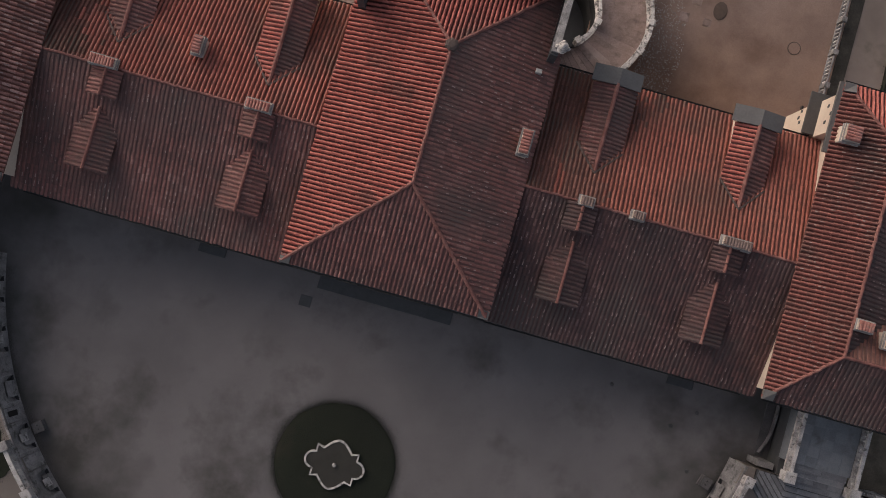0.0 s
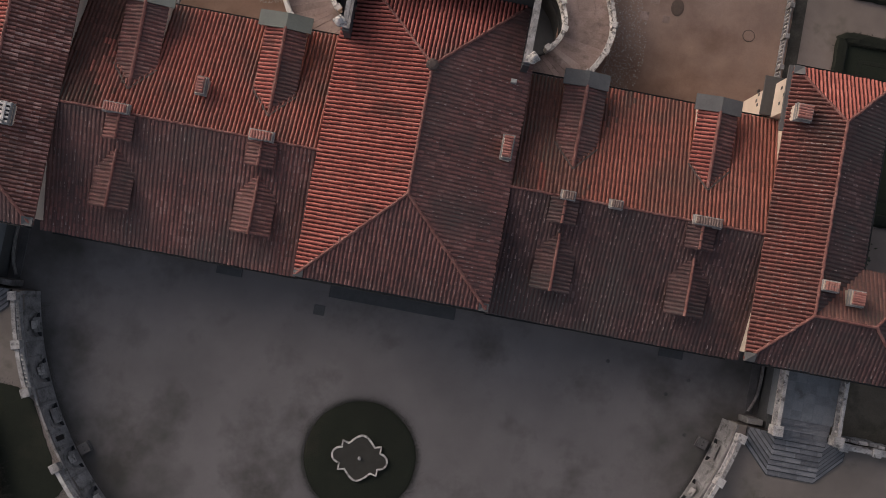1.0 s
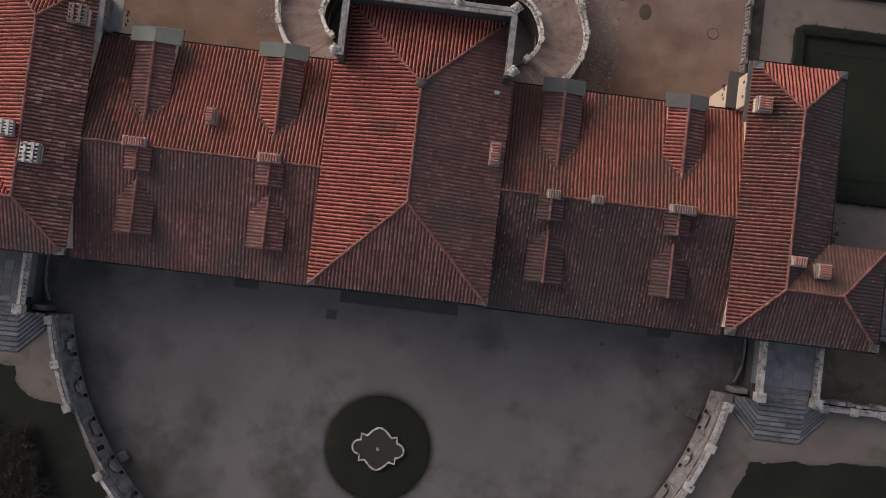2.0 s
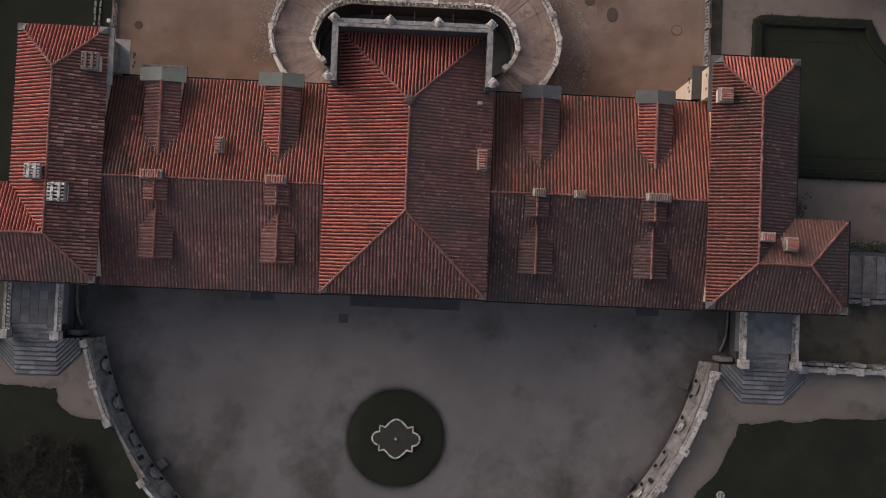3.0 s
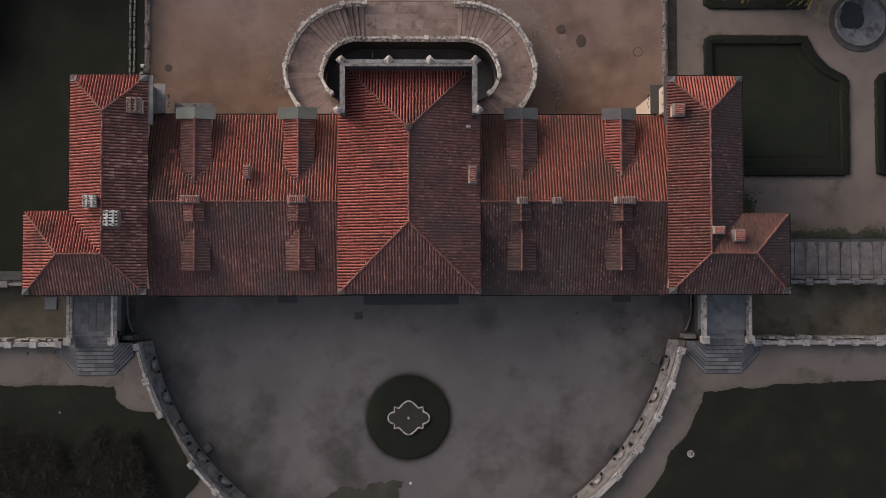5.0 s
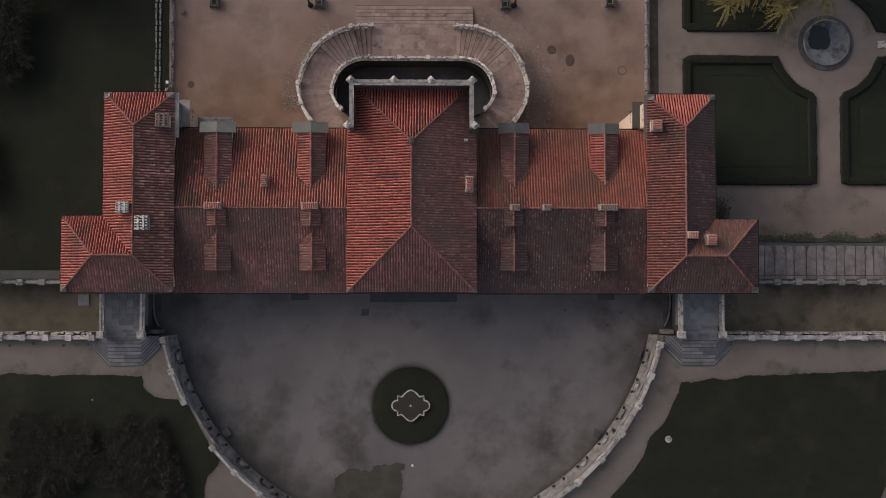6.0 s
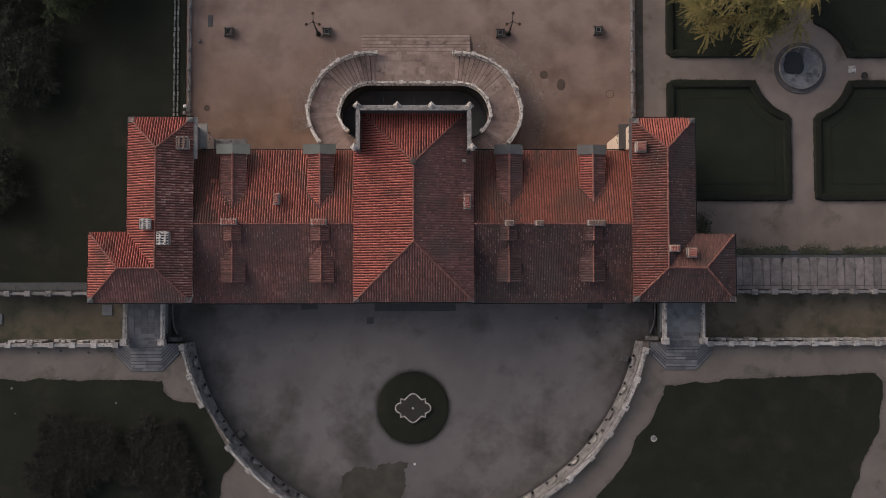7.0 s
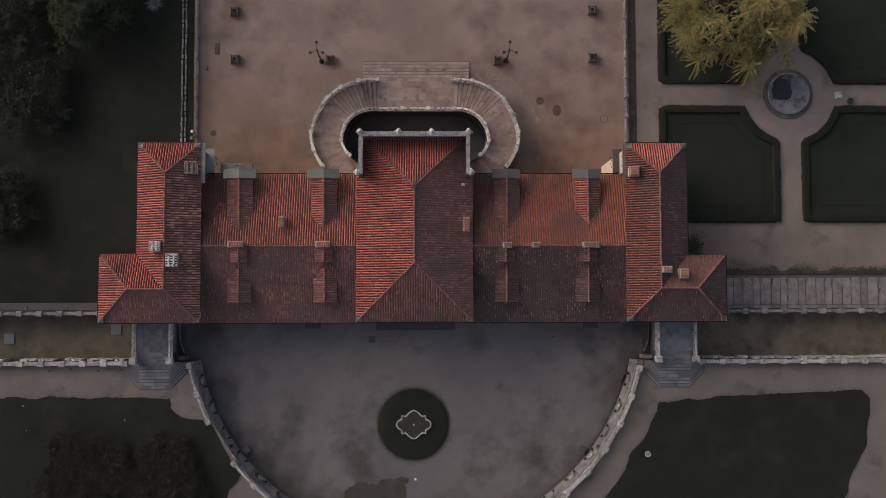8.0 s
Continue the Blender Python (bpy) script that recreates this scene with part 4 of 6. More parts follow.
# ---- garden balustrades ----
for s in (-1, 1):
    balustrade("weathered stone balustrade along the dry strip", [(s * 31.0, -4.5, 0.02), (s * 62.0, -4.5, 0.02)], 2.2, 0.34, 0.72, group="garden balustrades", ped=0.5)
balustrade("weathered stone balustrade of the paved terrace", [(33.9, 0.93, -0.8), (66.0, 0.93, -0.8)], 2.15, 0.24, 0.8, mat=EXEDRA, group="garden balustrades", ped=0.5)
balustrade("weathered stone balustrade of the paved terrace", [(-34.0, 0.85, -0.8), (-64.0, 0.85, -0.8)], 2.15, 0.26, 0.8, mat=EXEDRA, group="garden balustrades", ped=0.5)
for x in (-24.85, 24.15):
    balustrade("grey stone balustrade at the side of the entrance court", [(x, 18.6, Z_NORTH), (x, 62.0, Z_NORTH)], 2.25, 0.12, 0.9, mat=EXEDRA, group="court balustrades", ped=0.27)

# rough ledge stones on the strip side of the garden balustrades
LEDGE = [Build().loft([[(-0.5, -0.5, -0.4), (0.5, -0.5, -0.4), (0.5, 0.5, -0.4), (-0.5, 0.5, -0.4)], [(-0.5, -0.48, -0.04), (0.48, -0.5, -0.05), (0.5, 0.42, -0.03), (-0.46, 0.5, -0.05)], [(-0.42, -0.36, 0.0), (0.4, -0.4, 0.01), (0.42, 0.3, 0.0), (-0.38, 0.38, -0.01)]]).mesh("ledge_stone")]
for s in (-1, 1):
    ledge = thing("stone_ledge", "rough broken stones along the foot of the balustrade", "ledge", "stone ledges")
    x = 31.3
    while x < 58:
        w = rng.uniform(0.45, 1.1)
        if rng.random() < 0.86:
            ob = part("ledge_stone", LEDGE[0], STONE, ledge)
            ob.matrix_basis = Matrix.LocRotScale((s * (x + w / 2), -4.13 + rng.uniform(-0.05, 0.06), -0.22 + rng.uniform(-0.06, 0.05)), Euler((0, 0, rng.uniform(-0.08, 0.08))), Vector((w * 0.96, rng.uniform(0.2, 0.34), 4.6)))
        x += w

# roof balustrade of the central front
Z_UB = 6.75
balustrade("pale stone roof balustrade round the central front", [(-5.5, 15.05, Z_UB), (-5.5, 19.15, Z_UB), (5.5, 19.15, Z_UB), (5.5, 15.05, Z_UB)], 100, 0.33, 0.95, mat=STONE, balusters=False, skip=(0, 1))
# dark stone stands in for the shade inside the parapet
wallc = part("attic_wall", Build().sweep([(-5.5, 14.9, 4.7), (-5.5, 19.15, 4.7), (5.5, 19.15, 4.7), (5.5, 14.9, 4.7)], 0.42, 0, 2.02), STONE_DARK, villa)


def finial(x, y, z):
    f = solo("stone_finial", Build().lathe(0, 0, [(0.2, 0), (0.22, 0.08), (0.1, 0.16), (0.22, 0.36), (0.26, 0.46), (0.15, 0.56), (0.19, 0.68), (0.1, 0.8), (0.02, 0.88)], 12).lathe(0.24, 0, [(0.02, 0.28), (0.11, 0.36), (0.08, 0.5), (0.02, 0.54)], 6).lathe(-0.24, 0, [(0.02, 0.28), (0.11, 0.36), (0.08, 0.5), (0.02, 0.54)], 6).lathe(0, 0.24, [(0.02, 0.2), (0.12, 0.3), (0.07, 0.46), (0.02, 0.5)], 6), STONE_PALE, "pale carved stone urn finial on the roof balustrade", "urn", "roof finials")
    f.matrix_basis = pose(x, y, z) @ Matrix.Diagonal((1.25, 1.25, 1.1, 1))
    return f


for x, y in ((-5.5, 19.15), (-1.6, 19.15), (1.75, 19.15), (5.5, 19.15), (-5.75, 15.05), (5.75, 15.05)):
    finial(x, y, Z_UB + 0.94)

# ---- curved staircase ----
SX, SY, RO, RI = 4.45, 20.15, 7.0, 3.9
stairs = thing("double_curved_staircase", "double curved staircase of worn brownish stone round a sunken area", "staircase")
Z_L0 = Z_NORTH + 0.45


def pull(a):
    """The rings draw in towards the house."""
    return 1.0 if a > 0 else 1.0 + 0.0030 * a


def ring_block(s, a0, a1, z0, z1, r0=RI, r1=RO):
    cx = s * SX
    pts = [(cx + r * pull(a) * math.cos(radians(a)) * s, SY + r * pull(a) * math.sin(radians(a))) for r, lo, hi in ((r0, a0, a1), (r1, a1, a0)) for a in [lo + (hi - lo) * k / 3 for k in range(4)]]
    return Build().prism(pts, z0, z1)


def stair_height(a):
    """Height of the going at an angle: 90 at the landing, falling to -30 at the house."""
    k = (90 - a) / 120
    if k < 0.40:
        return Z_L0 + 1.45 * k / 0.40
    if k < 0.60:
        return Z_L0 + 1.45
    return Z_L0 + 1.45 + 1.3 * (k - 0.6) / 0.4


for s in (-1, 1):
    a = 90.0
    for i in range(10):
        a2 = a - 4.8
        part("step", ring_block(s, a, a2 + 0.8, Z_NORTH - 0.2, Z_L0 + 0.145 * (i + 1)), STONE_WARM, stairs)
        part("riser", ring_block(s, a2 + 0.8, a2, Z_NORTH - 0.2, Z_L0 + 0.145 * (i + 1) - 0.03), RISER, stairs)
        a = a2
    for i in range(2):
        for r0, r1 in ((RI, RI + 1.0), (RI + 1.02, RI + 2.2), (RI + 2.22, RO)):
            part("landing_slab", ring_block(s, a - 0.1, a - 11.9, Z_NORTH - 0.2, Z_L0 + 1.45, r0, r1), STONE_WARM, stairs)
        a -= 12
    for i in range(9):
        a2 = a - 5.4
        part("step", ring_block(s, a, a2 + 0.35, Z_NORTH - 0.2, Z_L0 + 1.45 + 0.145 * (i + 1)), STONE_WARM, stairs)
        part("riser", ring_block(s, a2 + 0.35, a2, Z_NORTH - 0.2, Z_L0 + 1.45 + 0.145 * (i + 1) - 0.03), RISER, stairs)
        a = a2
# flat ends against the house
for s in (-1, 1):
    a = -30.4
    while a > -62:
        w_ = rng.uniform(4.2, 6.4)
        part("landing_slab", ring_block(s, a, a - w_ + 0.3, Z_NORTH - 0.2, Z_L0 + 2.755 + rng.uniform(-0.01, 0.01)), STONE_WARM, stairs)
        part("riser", ring_block(s, a - w_ + 0.3, a - w_, Z_NORTH - 0.2, Z_L0 + 2.72), RISER, stairs)
        a -= w_
# straight landing
for y0, y1 in ((SY + RI, SY + RI + 0.95), (SY + RI + 0.96, SY + RI + 1.85), (SY + RI + 1.86, SY + RI + 2.4), (SY + RI + 2.41, SY + RO + 0.1)):
    x = -4.45
    while x < 4.4:
        x1 = min(x + rng.choice((0.8, 1.1, 1.5, 2.2, 3.0)), 4.45)
        part("landing_slab", Build().box(x + 0.005, x1 - 0.005, y0, y1, Z_NORTH - 0.2, Z_L0 + rng.uniform(-0.008, 0.008)), STONE_WARM, stairs)
        x = x1
N_STEPS, GOING = 6, 0.4
for k in range(N_STEPS):
    y1 = SY + RO + 0.1 + GOING * (N_STEPS - k)
    z1 = Z_NORTH + 0.075 * (k + 1)
    # flat dark strip drawn for the shadow line of each step
    part("riser", Build().box(-5.95, 6.15, y1 - 0.07, y1, Z_NORTH - 0.1, z1 - 0.02), RISER, stairs)
    x = -5.95
    while x < 6.1:
        x1 = min(x + rng.choice((0.9, 1.3, 1.9, 2.6)), 6.15)
        part("step", Build().box(x + 0.006, x1 - 0.006, y1 - GOING, y1 - 0.07, Z_NORTH - 0.1, z1 + rng.uniform(-0.006, 0.006)), STONE_WARM, stairs)
        x = x1


def stair_path(s, r, a0, a1, n=40):
    return [(s * SX + s * r * pull(a) * math.cos(radians(a)), SY + r * pull(a) * math.sin(radians(a)), stair_height(a)) for a in [a0 + (a1 - a0) * k / n for k in range(n + 1)]]


for s in (-1, 1):
    balustrade("pale stone balustrade on the outside of the curved stair", stair_path(s, RO + 0.12, 91, -29), 2.1, 0.28, 0.95, mat=STONE_PALE, group="stair balustrades", ped=0.34)
    balustrade("pale stone balustrade round the sunken area", stair_path(s, RI - 0.12, 90, -36), 2.2, 0.25, 0.95, mat=STONE_PALE, group="stair balustrades", ped=0.32)
balustrade("pale stone balustrade round the sunken area", [(-SX, SY + RI - 0.12, Z_L0), (SX, SY + RI - 0.12, Z_L0)], 2.95, 0.25, 0.95, mat=STONE_PALE, group="stair balustrades", ped=0.34)
b = Build()
for s in (-1, 1):
    pts = [(s * SX + s * (RI - 0.1) * math.cos(radians(a)), SY + (RI - 0.1) * math.sin(radians(a)), -7.2) for a in range(90, -41, -5)]
    b.sweep(pts, 0.3, 0, 2.7)
b.sweep([(-SX, SY + RI - 0.1, -7.2), (SX, SY + RI - 0.1, -7.2)], 0.3, 0, 2.7)
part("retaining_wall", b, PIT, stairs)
# added dark skin covers the lit stair sides, for shade in the pit
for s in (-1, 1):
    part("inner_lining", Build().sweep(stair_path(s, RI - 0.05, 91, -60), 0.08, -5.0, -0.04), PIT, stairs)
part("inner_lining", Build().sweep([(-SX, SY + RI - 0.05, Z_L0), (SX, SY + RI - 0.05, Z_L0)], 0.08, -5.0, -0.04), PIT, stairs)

# ---- bridges with garden steps ----
def bridge(s, x0, x1, zp=1.15):
    br = thing("garden_bridge", "grey stone bridge with steps from the garden to a pavilion", "bridge", "garden bridges")
    part("deck", Build().box(x0, x1, -3.3, 0.5, -0.2, zp - 0.03), STONE_GREY, br)
    nx, ny = 5, 6
    for i in range(nx):
        for j in range(ny):
            off = 0.3 if j % 2 else 0.0
            xa = x0 + 0.35 + (x1 - x0 - 0.7) * i / nx
            xb = x0 + 0.35 + (x1 - x0 - 0.7) * (i + 1) / nx
            gap = 0.003 if s > 0 else 0.01
            part("paving_slab", Build().box(xa + gap, xb - gap, -3.3 + 3.7 * j / ny + gap, -3.3 + 3.7 * (j + 1) / ny - gap, zp - 0.1, zp + rng.uniform(-0.006, 0.006)), STEP_STONE if s < 0 else STONE_GREY, br)
    for xw in (x0 + 0.1, x1 - 0.5):
        part("side_wall", Build().box(xw, xw + 0.4, -4.4, 0.4, Z_COURT, -0.2), STONE_DARK, br)
    n = 11
    xm = (x0 + x1) / 2
    half_top = (x1 - x0) / 2 - 0.4
    for k in range(n):
        yb = -7.3 + 0.36 * k
        z1 = zp * (k + 1) / (n + 1)
        if k < 7:
            hb = 1.6
            ht = min(hb + (-4.45 - yb) * 0.98, 3.35)
            yt = yb + (ht - hb) / 0.98
            poly = [(xm - hb, yb), (xm + hb, yb), (xm + ht, yt), (xm + ht, -4.36), (xm - ht, -4.36), (xm - ht, yt)] if ht > half_top else [(xm - half_top, yb), (xm + half_top, yb), (xm + half_top, -3.3), (xm - half_top, -3.3)]
            if ht > half_top:
                part("step", Build().prism([(xm - half_top, -4.36), (xm + half_top, -4.36), (xm + half_top, -3.3), (xm - half_top, -3.3)], -0.1, z1 - 0.004), STONE_GREY, br)
        else:
            poly = [(xm - half_top, yb), (xm + half_top, yb), (xm + half_top, -3.3), (xm - half_top, -3.3)]
        part("riser", Build().prism(poly, -0.1, z1 - 0.025), STONE_DARK, br)
        cxp, cyp = xm, -4.0
        part("step", Build().prism([(cxp + (x - cxp) * 0.982, y if y > -4.5 else y + 0.06) for x, y in poly], z1 - 0.025, z1), STEP_STONE, br)
        reach = min(1.6 + 0.25 * k, half_top) * 0.97
        xs = -reach
        while xs < reach - 0.2:
            xe_ = min(xs + rng.uniform(0.7, 1.7), reach)
            if xe_ - xs > 0.3:
                part("step_slab", Build().box(xm + xs + 0.008, xm + xe_ - 0.008, yb + 0.075, yb + 0.345, z1 - 0.02, z1 + 0.006 + rng.uniform(0, 0.008)), STEP_STONE, br)
            xs = xe_
    for x in (x0 + 0.12, x1 - 0.12):
        balustrade("weathered stone balustrade at the side of the bridge", [(x, -4.15, zp - 0.1), (x, 0.3, zp - 0.1)], 4.5, 0.26, 0.8, group="bridge balustrades", ped=0.6)
    return br


bridge(1, 25.95, 30.2)
bridge(-1, -29.95, -25.85)

# ---- bed with the lobed basin ----
BX, BY = -0.18, -11.42
lawn = Build()
ringn = 72
edge = [3.8 + 0.10 * noise.noise(Vector((math.cos(i * 6.2832 / ringn) * 2, math.sin(i * 6.2832 / ringn) * 2, 3.1))) for i in range(ringn)]
rings = [[(BX + e * k * math.cos(i * 6.2832 / ringn), BY + e * k * math.sin(i * 6.2832 / ringn), Z_COURT + z) for i, e in enumerate(edge)] for k, z in ((1.0, 0.0), (0.97, 0.03), (0.93, 0.05), (0.6, 0.09))]
lawn.loft(rings)
bed_ob = solo("round_grass_bed", lawn, GRASS, "round bed of dark clipped grass in the forecourt", "flower bed")


def lobed():
    """Four lobes with square notched corners between them."""
    pts = []
    for sx, sy in ((1, 1), (-1, 1), (-1, -1), (1, -1)):
        quarter = [(1.31 + 0.57 * math.cos(radians(a)), 0.52 * math.sin(radians(a))) for a in range(0, 91, 15)]
        quarter += [(1.31, 0.98), (0.88, 0.87)]
        quarter += [(0.88 * (1 - u), 0.87 + 0.65 * math.sin(u * math.pi / 2)) for u in (0.2, 0.4, 0.6, 0.8, 1.0)]
        quarter = [(x * sx, y * sy) for x, y in quarter]
        if sx * sy < 0:
            quarter = quarter[::-1]
        pts += quarter[:-1]
    return pts


pts = lobed()
basin = thing("lobed_basin", "small lobed stone basin edged in pale stone with a central jet", "basin")
part("stone_edging", Build().sweep([(BX + x, BY + y, Z_COURT) for x, y in pts], 0.12, 0.0, 0.30, closed=True), STONE_PALE, basin, "pale stone edging")
part("basin_soil", Build().prism([(BX + x * 0.98, BY + y * 0.98) for x, y in pts], Z_COURT + 0.1, Z_COURT + 0.24), SOIL, basin)
part("jet", Build().lathe(BX, BY, [(0.13, Z_COURT + 0.2), (0.13, Z_COURT + 0.4), (0.09, Z_COURT + 0.46), (0.05, Z_COURT + 0.46)], 10), STONE, basin)

# thresholds on the forecourt side
for x0, x1, y in ((-12.15, -10.4, -0.9), (18.6, 20.3, -0.9), (-4.3, 4.4, -1.1)):
    solo("threshold", Build().box(x0, x1, y, 0.44, Z_COURT - 0.02, Z_COURT + 0.12, 0.03), STONE_DARK, "dark stone threshold at a door", "threshold", "thresholds")

# ---- lawns ----
def edge_tufts(loop, z, seed, per=16, reach=0.15):
    """Short blades that straggle over the edge of a lawn."""
    r = random.Random(seed)
    b = Build()
    for x, y in loop:
        for _ in range(per):
            c = Vector((x + r.gauss(0, reach), y + r.gauss(0, reach), z + 0.005))
            k = r.uniform(0.010, 0.026)
            a = r.uniform(0, 6.2832)
            d, e = Vector((math.cos(a), math.sin(a), 0)) * k, Vector((-math.sin(a), math.cos(a), 0)) * k * 0.5
            b.add([tuple(c - e), tuple(c + e), tuple(c + d + Vector((0, 0, k * 0.7)))], [(0, 1, 2)])
    return b


def patch(name, pts, z, mat, label, h=0.035, seed=1.0, step=0.15, wob=0.3, tuft=True):
    """A lawn with an uneven edge."""
    loop = []
    for p, q in zip(pts, pts[1:] + pts[:1]):
        d = math.hypot(q[0] - p[0], q[1] - p[1])
        n = max(1, int(d / step)) if d < 60 else 60
        for i in range(n):
            x, y = p[0] + (q[0] - p[0]) * i / n, p[1] + (q[1] - p[1]) * i / n
            j = [wob * (noise.noise(Vector((x * 0.5, y * 0.5, seed + q))) + 0.45 * noise.noise(Vector((x * 2.6, y * 2.6, seed + q + 2)))) for q in (0, 9)]
            loop.append((x + j[0], y + j[1]))
    lawn_ = solo(name, Build().prism(loop, z - 0.05, z + h), mat, label, "lawn", kind="structure")
    if tuft:
        near = [q for q in loop if abs(q[0]) < 54 and -24 < q[1] < 42]
        fringe = edge_tufts(near, z, int(seed * 10), 40, 0.16)
        wide = edge_tufts(near, z, int(seed * 10) + 5, 26, 0.36)
        part("grass_fringe", fringe.add(wide.v, wide.f), mat, lawn_, kind="stuff")
    return lawn_


rim_loop = [(BX + k * math.cos(i * 0.0209), BY + k * math.sin(i * 0.0209)) for i in range(300) for k in (3.76, 3.84)]
fringe = edge_tufts(rim_loop, Z_COURT, 77, 50, 0.13)
wide = edge_tufts(rim_loop, Z_COURT, 78, 50, 0.30)
part("grass_fringe", fringe.add(wide.v, wide.f), GRASS, bed_ob, kind="stuff")
arcE = [arc_point(R_BAL + 3.3, a)[:2] for a in range(320, 274, -4)]
patch("lawn_1", [(26.1, -10.1), (26.5, -8.85), (28.6, -8.75), (32.3, -8.4), (36.6, -8.15), (40.9, -8.0), (45.9, -7.75), (48.7, -7.7), (49.6, -8.6), (49.5, -10.1), (48.8, -13.7), (47.15, -17.35), (45.4, -22.0), (44.0, -60.0), (10.0, -60.0)] + arcE[::-1] + [(22.8, -15.8), (23.45, -14.2), (24.65, -12.6), (25.3, -11.6)], 0.0, GRASS, "dark lawn of the upper garden")
patch("lawn_2", [(-26.3, -8.2), (-26.0, -9.4), (-25.3, -10.2), (-24.3, -10.5), (-22.85, -10.65)] + [arc_point(R_BAL + 0.05, a)[:2] for a in (207.5, 210, 212.5, 215)] + [arc_point(R_BAL + 0.5, a)[:2] for a in (219, 222)] + [(-19.9, -18.0), (-20.25, -20.0), (-21.4, -24.0), (-23.6, -60.0), (-90.0, -60.0), (-90.0, -8.0), (-35.4, -8.15)], 0.0, GRASS, "dark lawn of the upper garden")
patch("grass_strip_1", [(31.2, -4.1), (90, -4.1), (90, 0.7), (33.0, 0.7), (33.0, 0.2), (31.2, 0.2)], Z_COURT, GRASS_BARE, "worn brownish grass of the sunken strip")
patch("grass_strip_2", [(-31.0, -4.1), (-31.0, 0.2), (-32.8, 0.6), (-90, 0.6), (-90, -4.1)], Z_COURT, GRASS_DRY, "worn brownish grass of the sunken strip")
patch("lawn_3", [(-25.3, 5.0), (-25.3, 90), (-120, 90), (-120, 1.4), (-34, 1.4)], Z_NORTH, GRASS, "dark lawn beside the villa", wob=0.06, tuft=False)
for x0, y0 in ((-33.38, -1.5), (-45.0, -2.45)):
    solo("stone_slab", Build().box(x0, x0 + 1.13, y0, y0 + 1.15, Z_COURT, Z_COURT + 0.16, 0.03), STONE_GREY, "square grey stone slab lying in the grass", "slab", "slabs")

# ---- court corners beside the pavilions ----
for s, x, xb in ((1, 22.8, 21.34), (-1, -22.95, -21.42)):
    x0, x1 = sorted((x + s * 0.02, xb))
    c = part("corner_block", Build().box(x0, x1, 15.85, 17.45, -4.6, 2.1), PLASTER, villa, "cream plastered block between wing and pavilion")
    part("flat_roof", Build().box(x0 - 0.06, x1 + 0.06, 15.8, 18.4, 2.1, 2.22, 0.03), FLASH if s > 0 else CHIMNEY_PALE, c, "dark lead-covered top" if s > 0 else "pale grey lead-covered top")
    xu = 22.02 * s - (0.1 if s < 0 else 0.0)
    # west turret's shade is put into its colour: grey where the other is cream
    part("upper_block", Build().box(*sorted((x + s * 0.01, xu)), 15.7, 17.95, 2.22, 4.55), PLASTER if s > 0 else EXEDRA, c, "cream plastered turret under the eave" if s > 0 else "plastered turret under the eave, greyed for its shaded face")
    for yy, zz in ((16.3, 3.3), (16.75, 3.9), (17.3, 3.3)):
        part("vent_hole", Build().box(*sorted((xu - s * 0.02, xu + s * 0.1)), yy, yy + 0.2, zz, zz + 0.28), DARK, c)
    for yy in (17.8, 18.2):
        part("roof_bracket", Build().box(x0 + 0.1, x1 - 0.1, yy - 0.06, yy + 0.06, 1.9, 2.1), FLASH, c)
    xf = xb - s * 0.02
    for yy, zz in ((16.5, 1.1), (16.85, 0.8), (17.2, 1.1), (17.5, 0.8)):
        part("vent_hole", Build().box(*sorted((xf, xf + s * 0.1)), yy, yy + 0.2, zz, zz + 0.28), DARK, c)
for i, x in enumerate((-2.95, 0.1, 2.85)):
    arm = part("flag_bracket", Build().tube([(x, 19.3, 6.6), (x - 0.03, 19.75, 6.62), (x - 0.05, 20.25, 6.6)], 0.035), IRON, villa, "thin iron bracket")

# facade openings
def window(xa, xb, y, za, zb, out, door=False):
    """A framed opening in an east-west facade; out: -1 faces south, 1 faces north."""
    w = part("door" if door else "window", Build().box(xa, xb, *sorted((y - 0.02 * out, y + 0.02 * out)), za, zb), DARK, villa)
    f = Build()
    for q in ((xa - 0.14, xa, za, zb), (xb, xb + 0.14, za, zb), (xa - 0.14, xb + 0.14, zb, zb + 0.16)):
        f.box(q[0], q[1], *sorted((y, y + 0.07 * out)), q[2], q[3])
    if not door:
        f.box(xa - 0.18, xb + 0.18, *sorted((y, y + 0.12 * out)), za - 0.1, za)
    part("frame", f, STONE, w)


for x0, x1 in ((-21.0, -6.5), (6.5, 21.0)):
    for i in range(6):
        xc = x0 + (x1 - x0) * (i + 0.5) / 6
        dr = min(abs(xc + 11.3), abs(xc - 19.4)) < 1.0
        window(xc - 0.55, xc + 0.55, 0.45, Z_COURT + (0.1 if dr else 0.9), Z_COURT + 2.9, -1, dr)
        window(xc - 0.55, xc + 0.55, 15.2, -1.6, 0.7, 1)
        window(xc - 0.45, xc + 0.45, 15.2, -4.1, -2.9, 1)
for xc in (-3.4, 0.0, 3.4):
    window(xc - 0.8, xc + 0.8, 0.5, Z_COURT + 0.12, Z_COURT + 3.3, -1, True)
    window(xc - 0.6, xc + 0.6, 0.5, 2.3, 4.0, -1)
    window(xc - 0.7, xc + 0.7, 18.9, -1.5, 1.6, 1)
    window(xc - 0.6, xc + 0.6, 18.9, 2.6, 4.2, 1)
for xc in (-30.2, -28.3, -25.2, 25.2, 28.3, 30.2):
    dr = abs(abs(xc) - 28.3) < 0.1
    window(xc - 0.6, xc + 0.6, 0.45, 1.15 if dr else 1.6, 3.7, -1, dr)
for xc in (-26.5, -24.2, 24.2, 26.5):
    window(xc - 0.5, xc + 0.5, 18.05, 0.0, 2.2, 1)

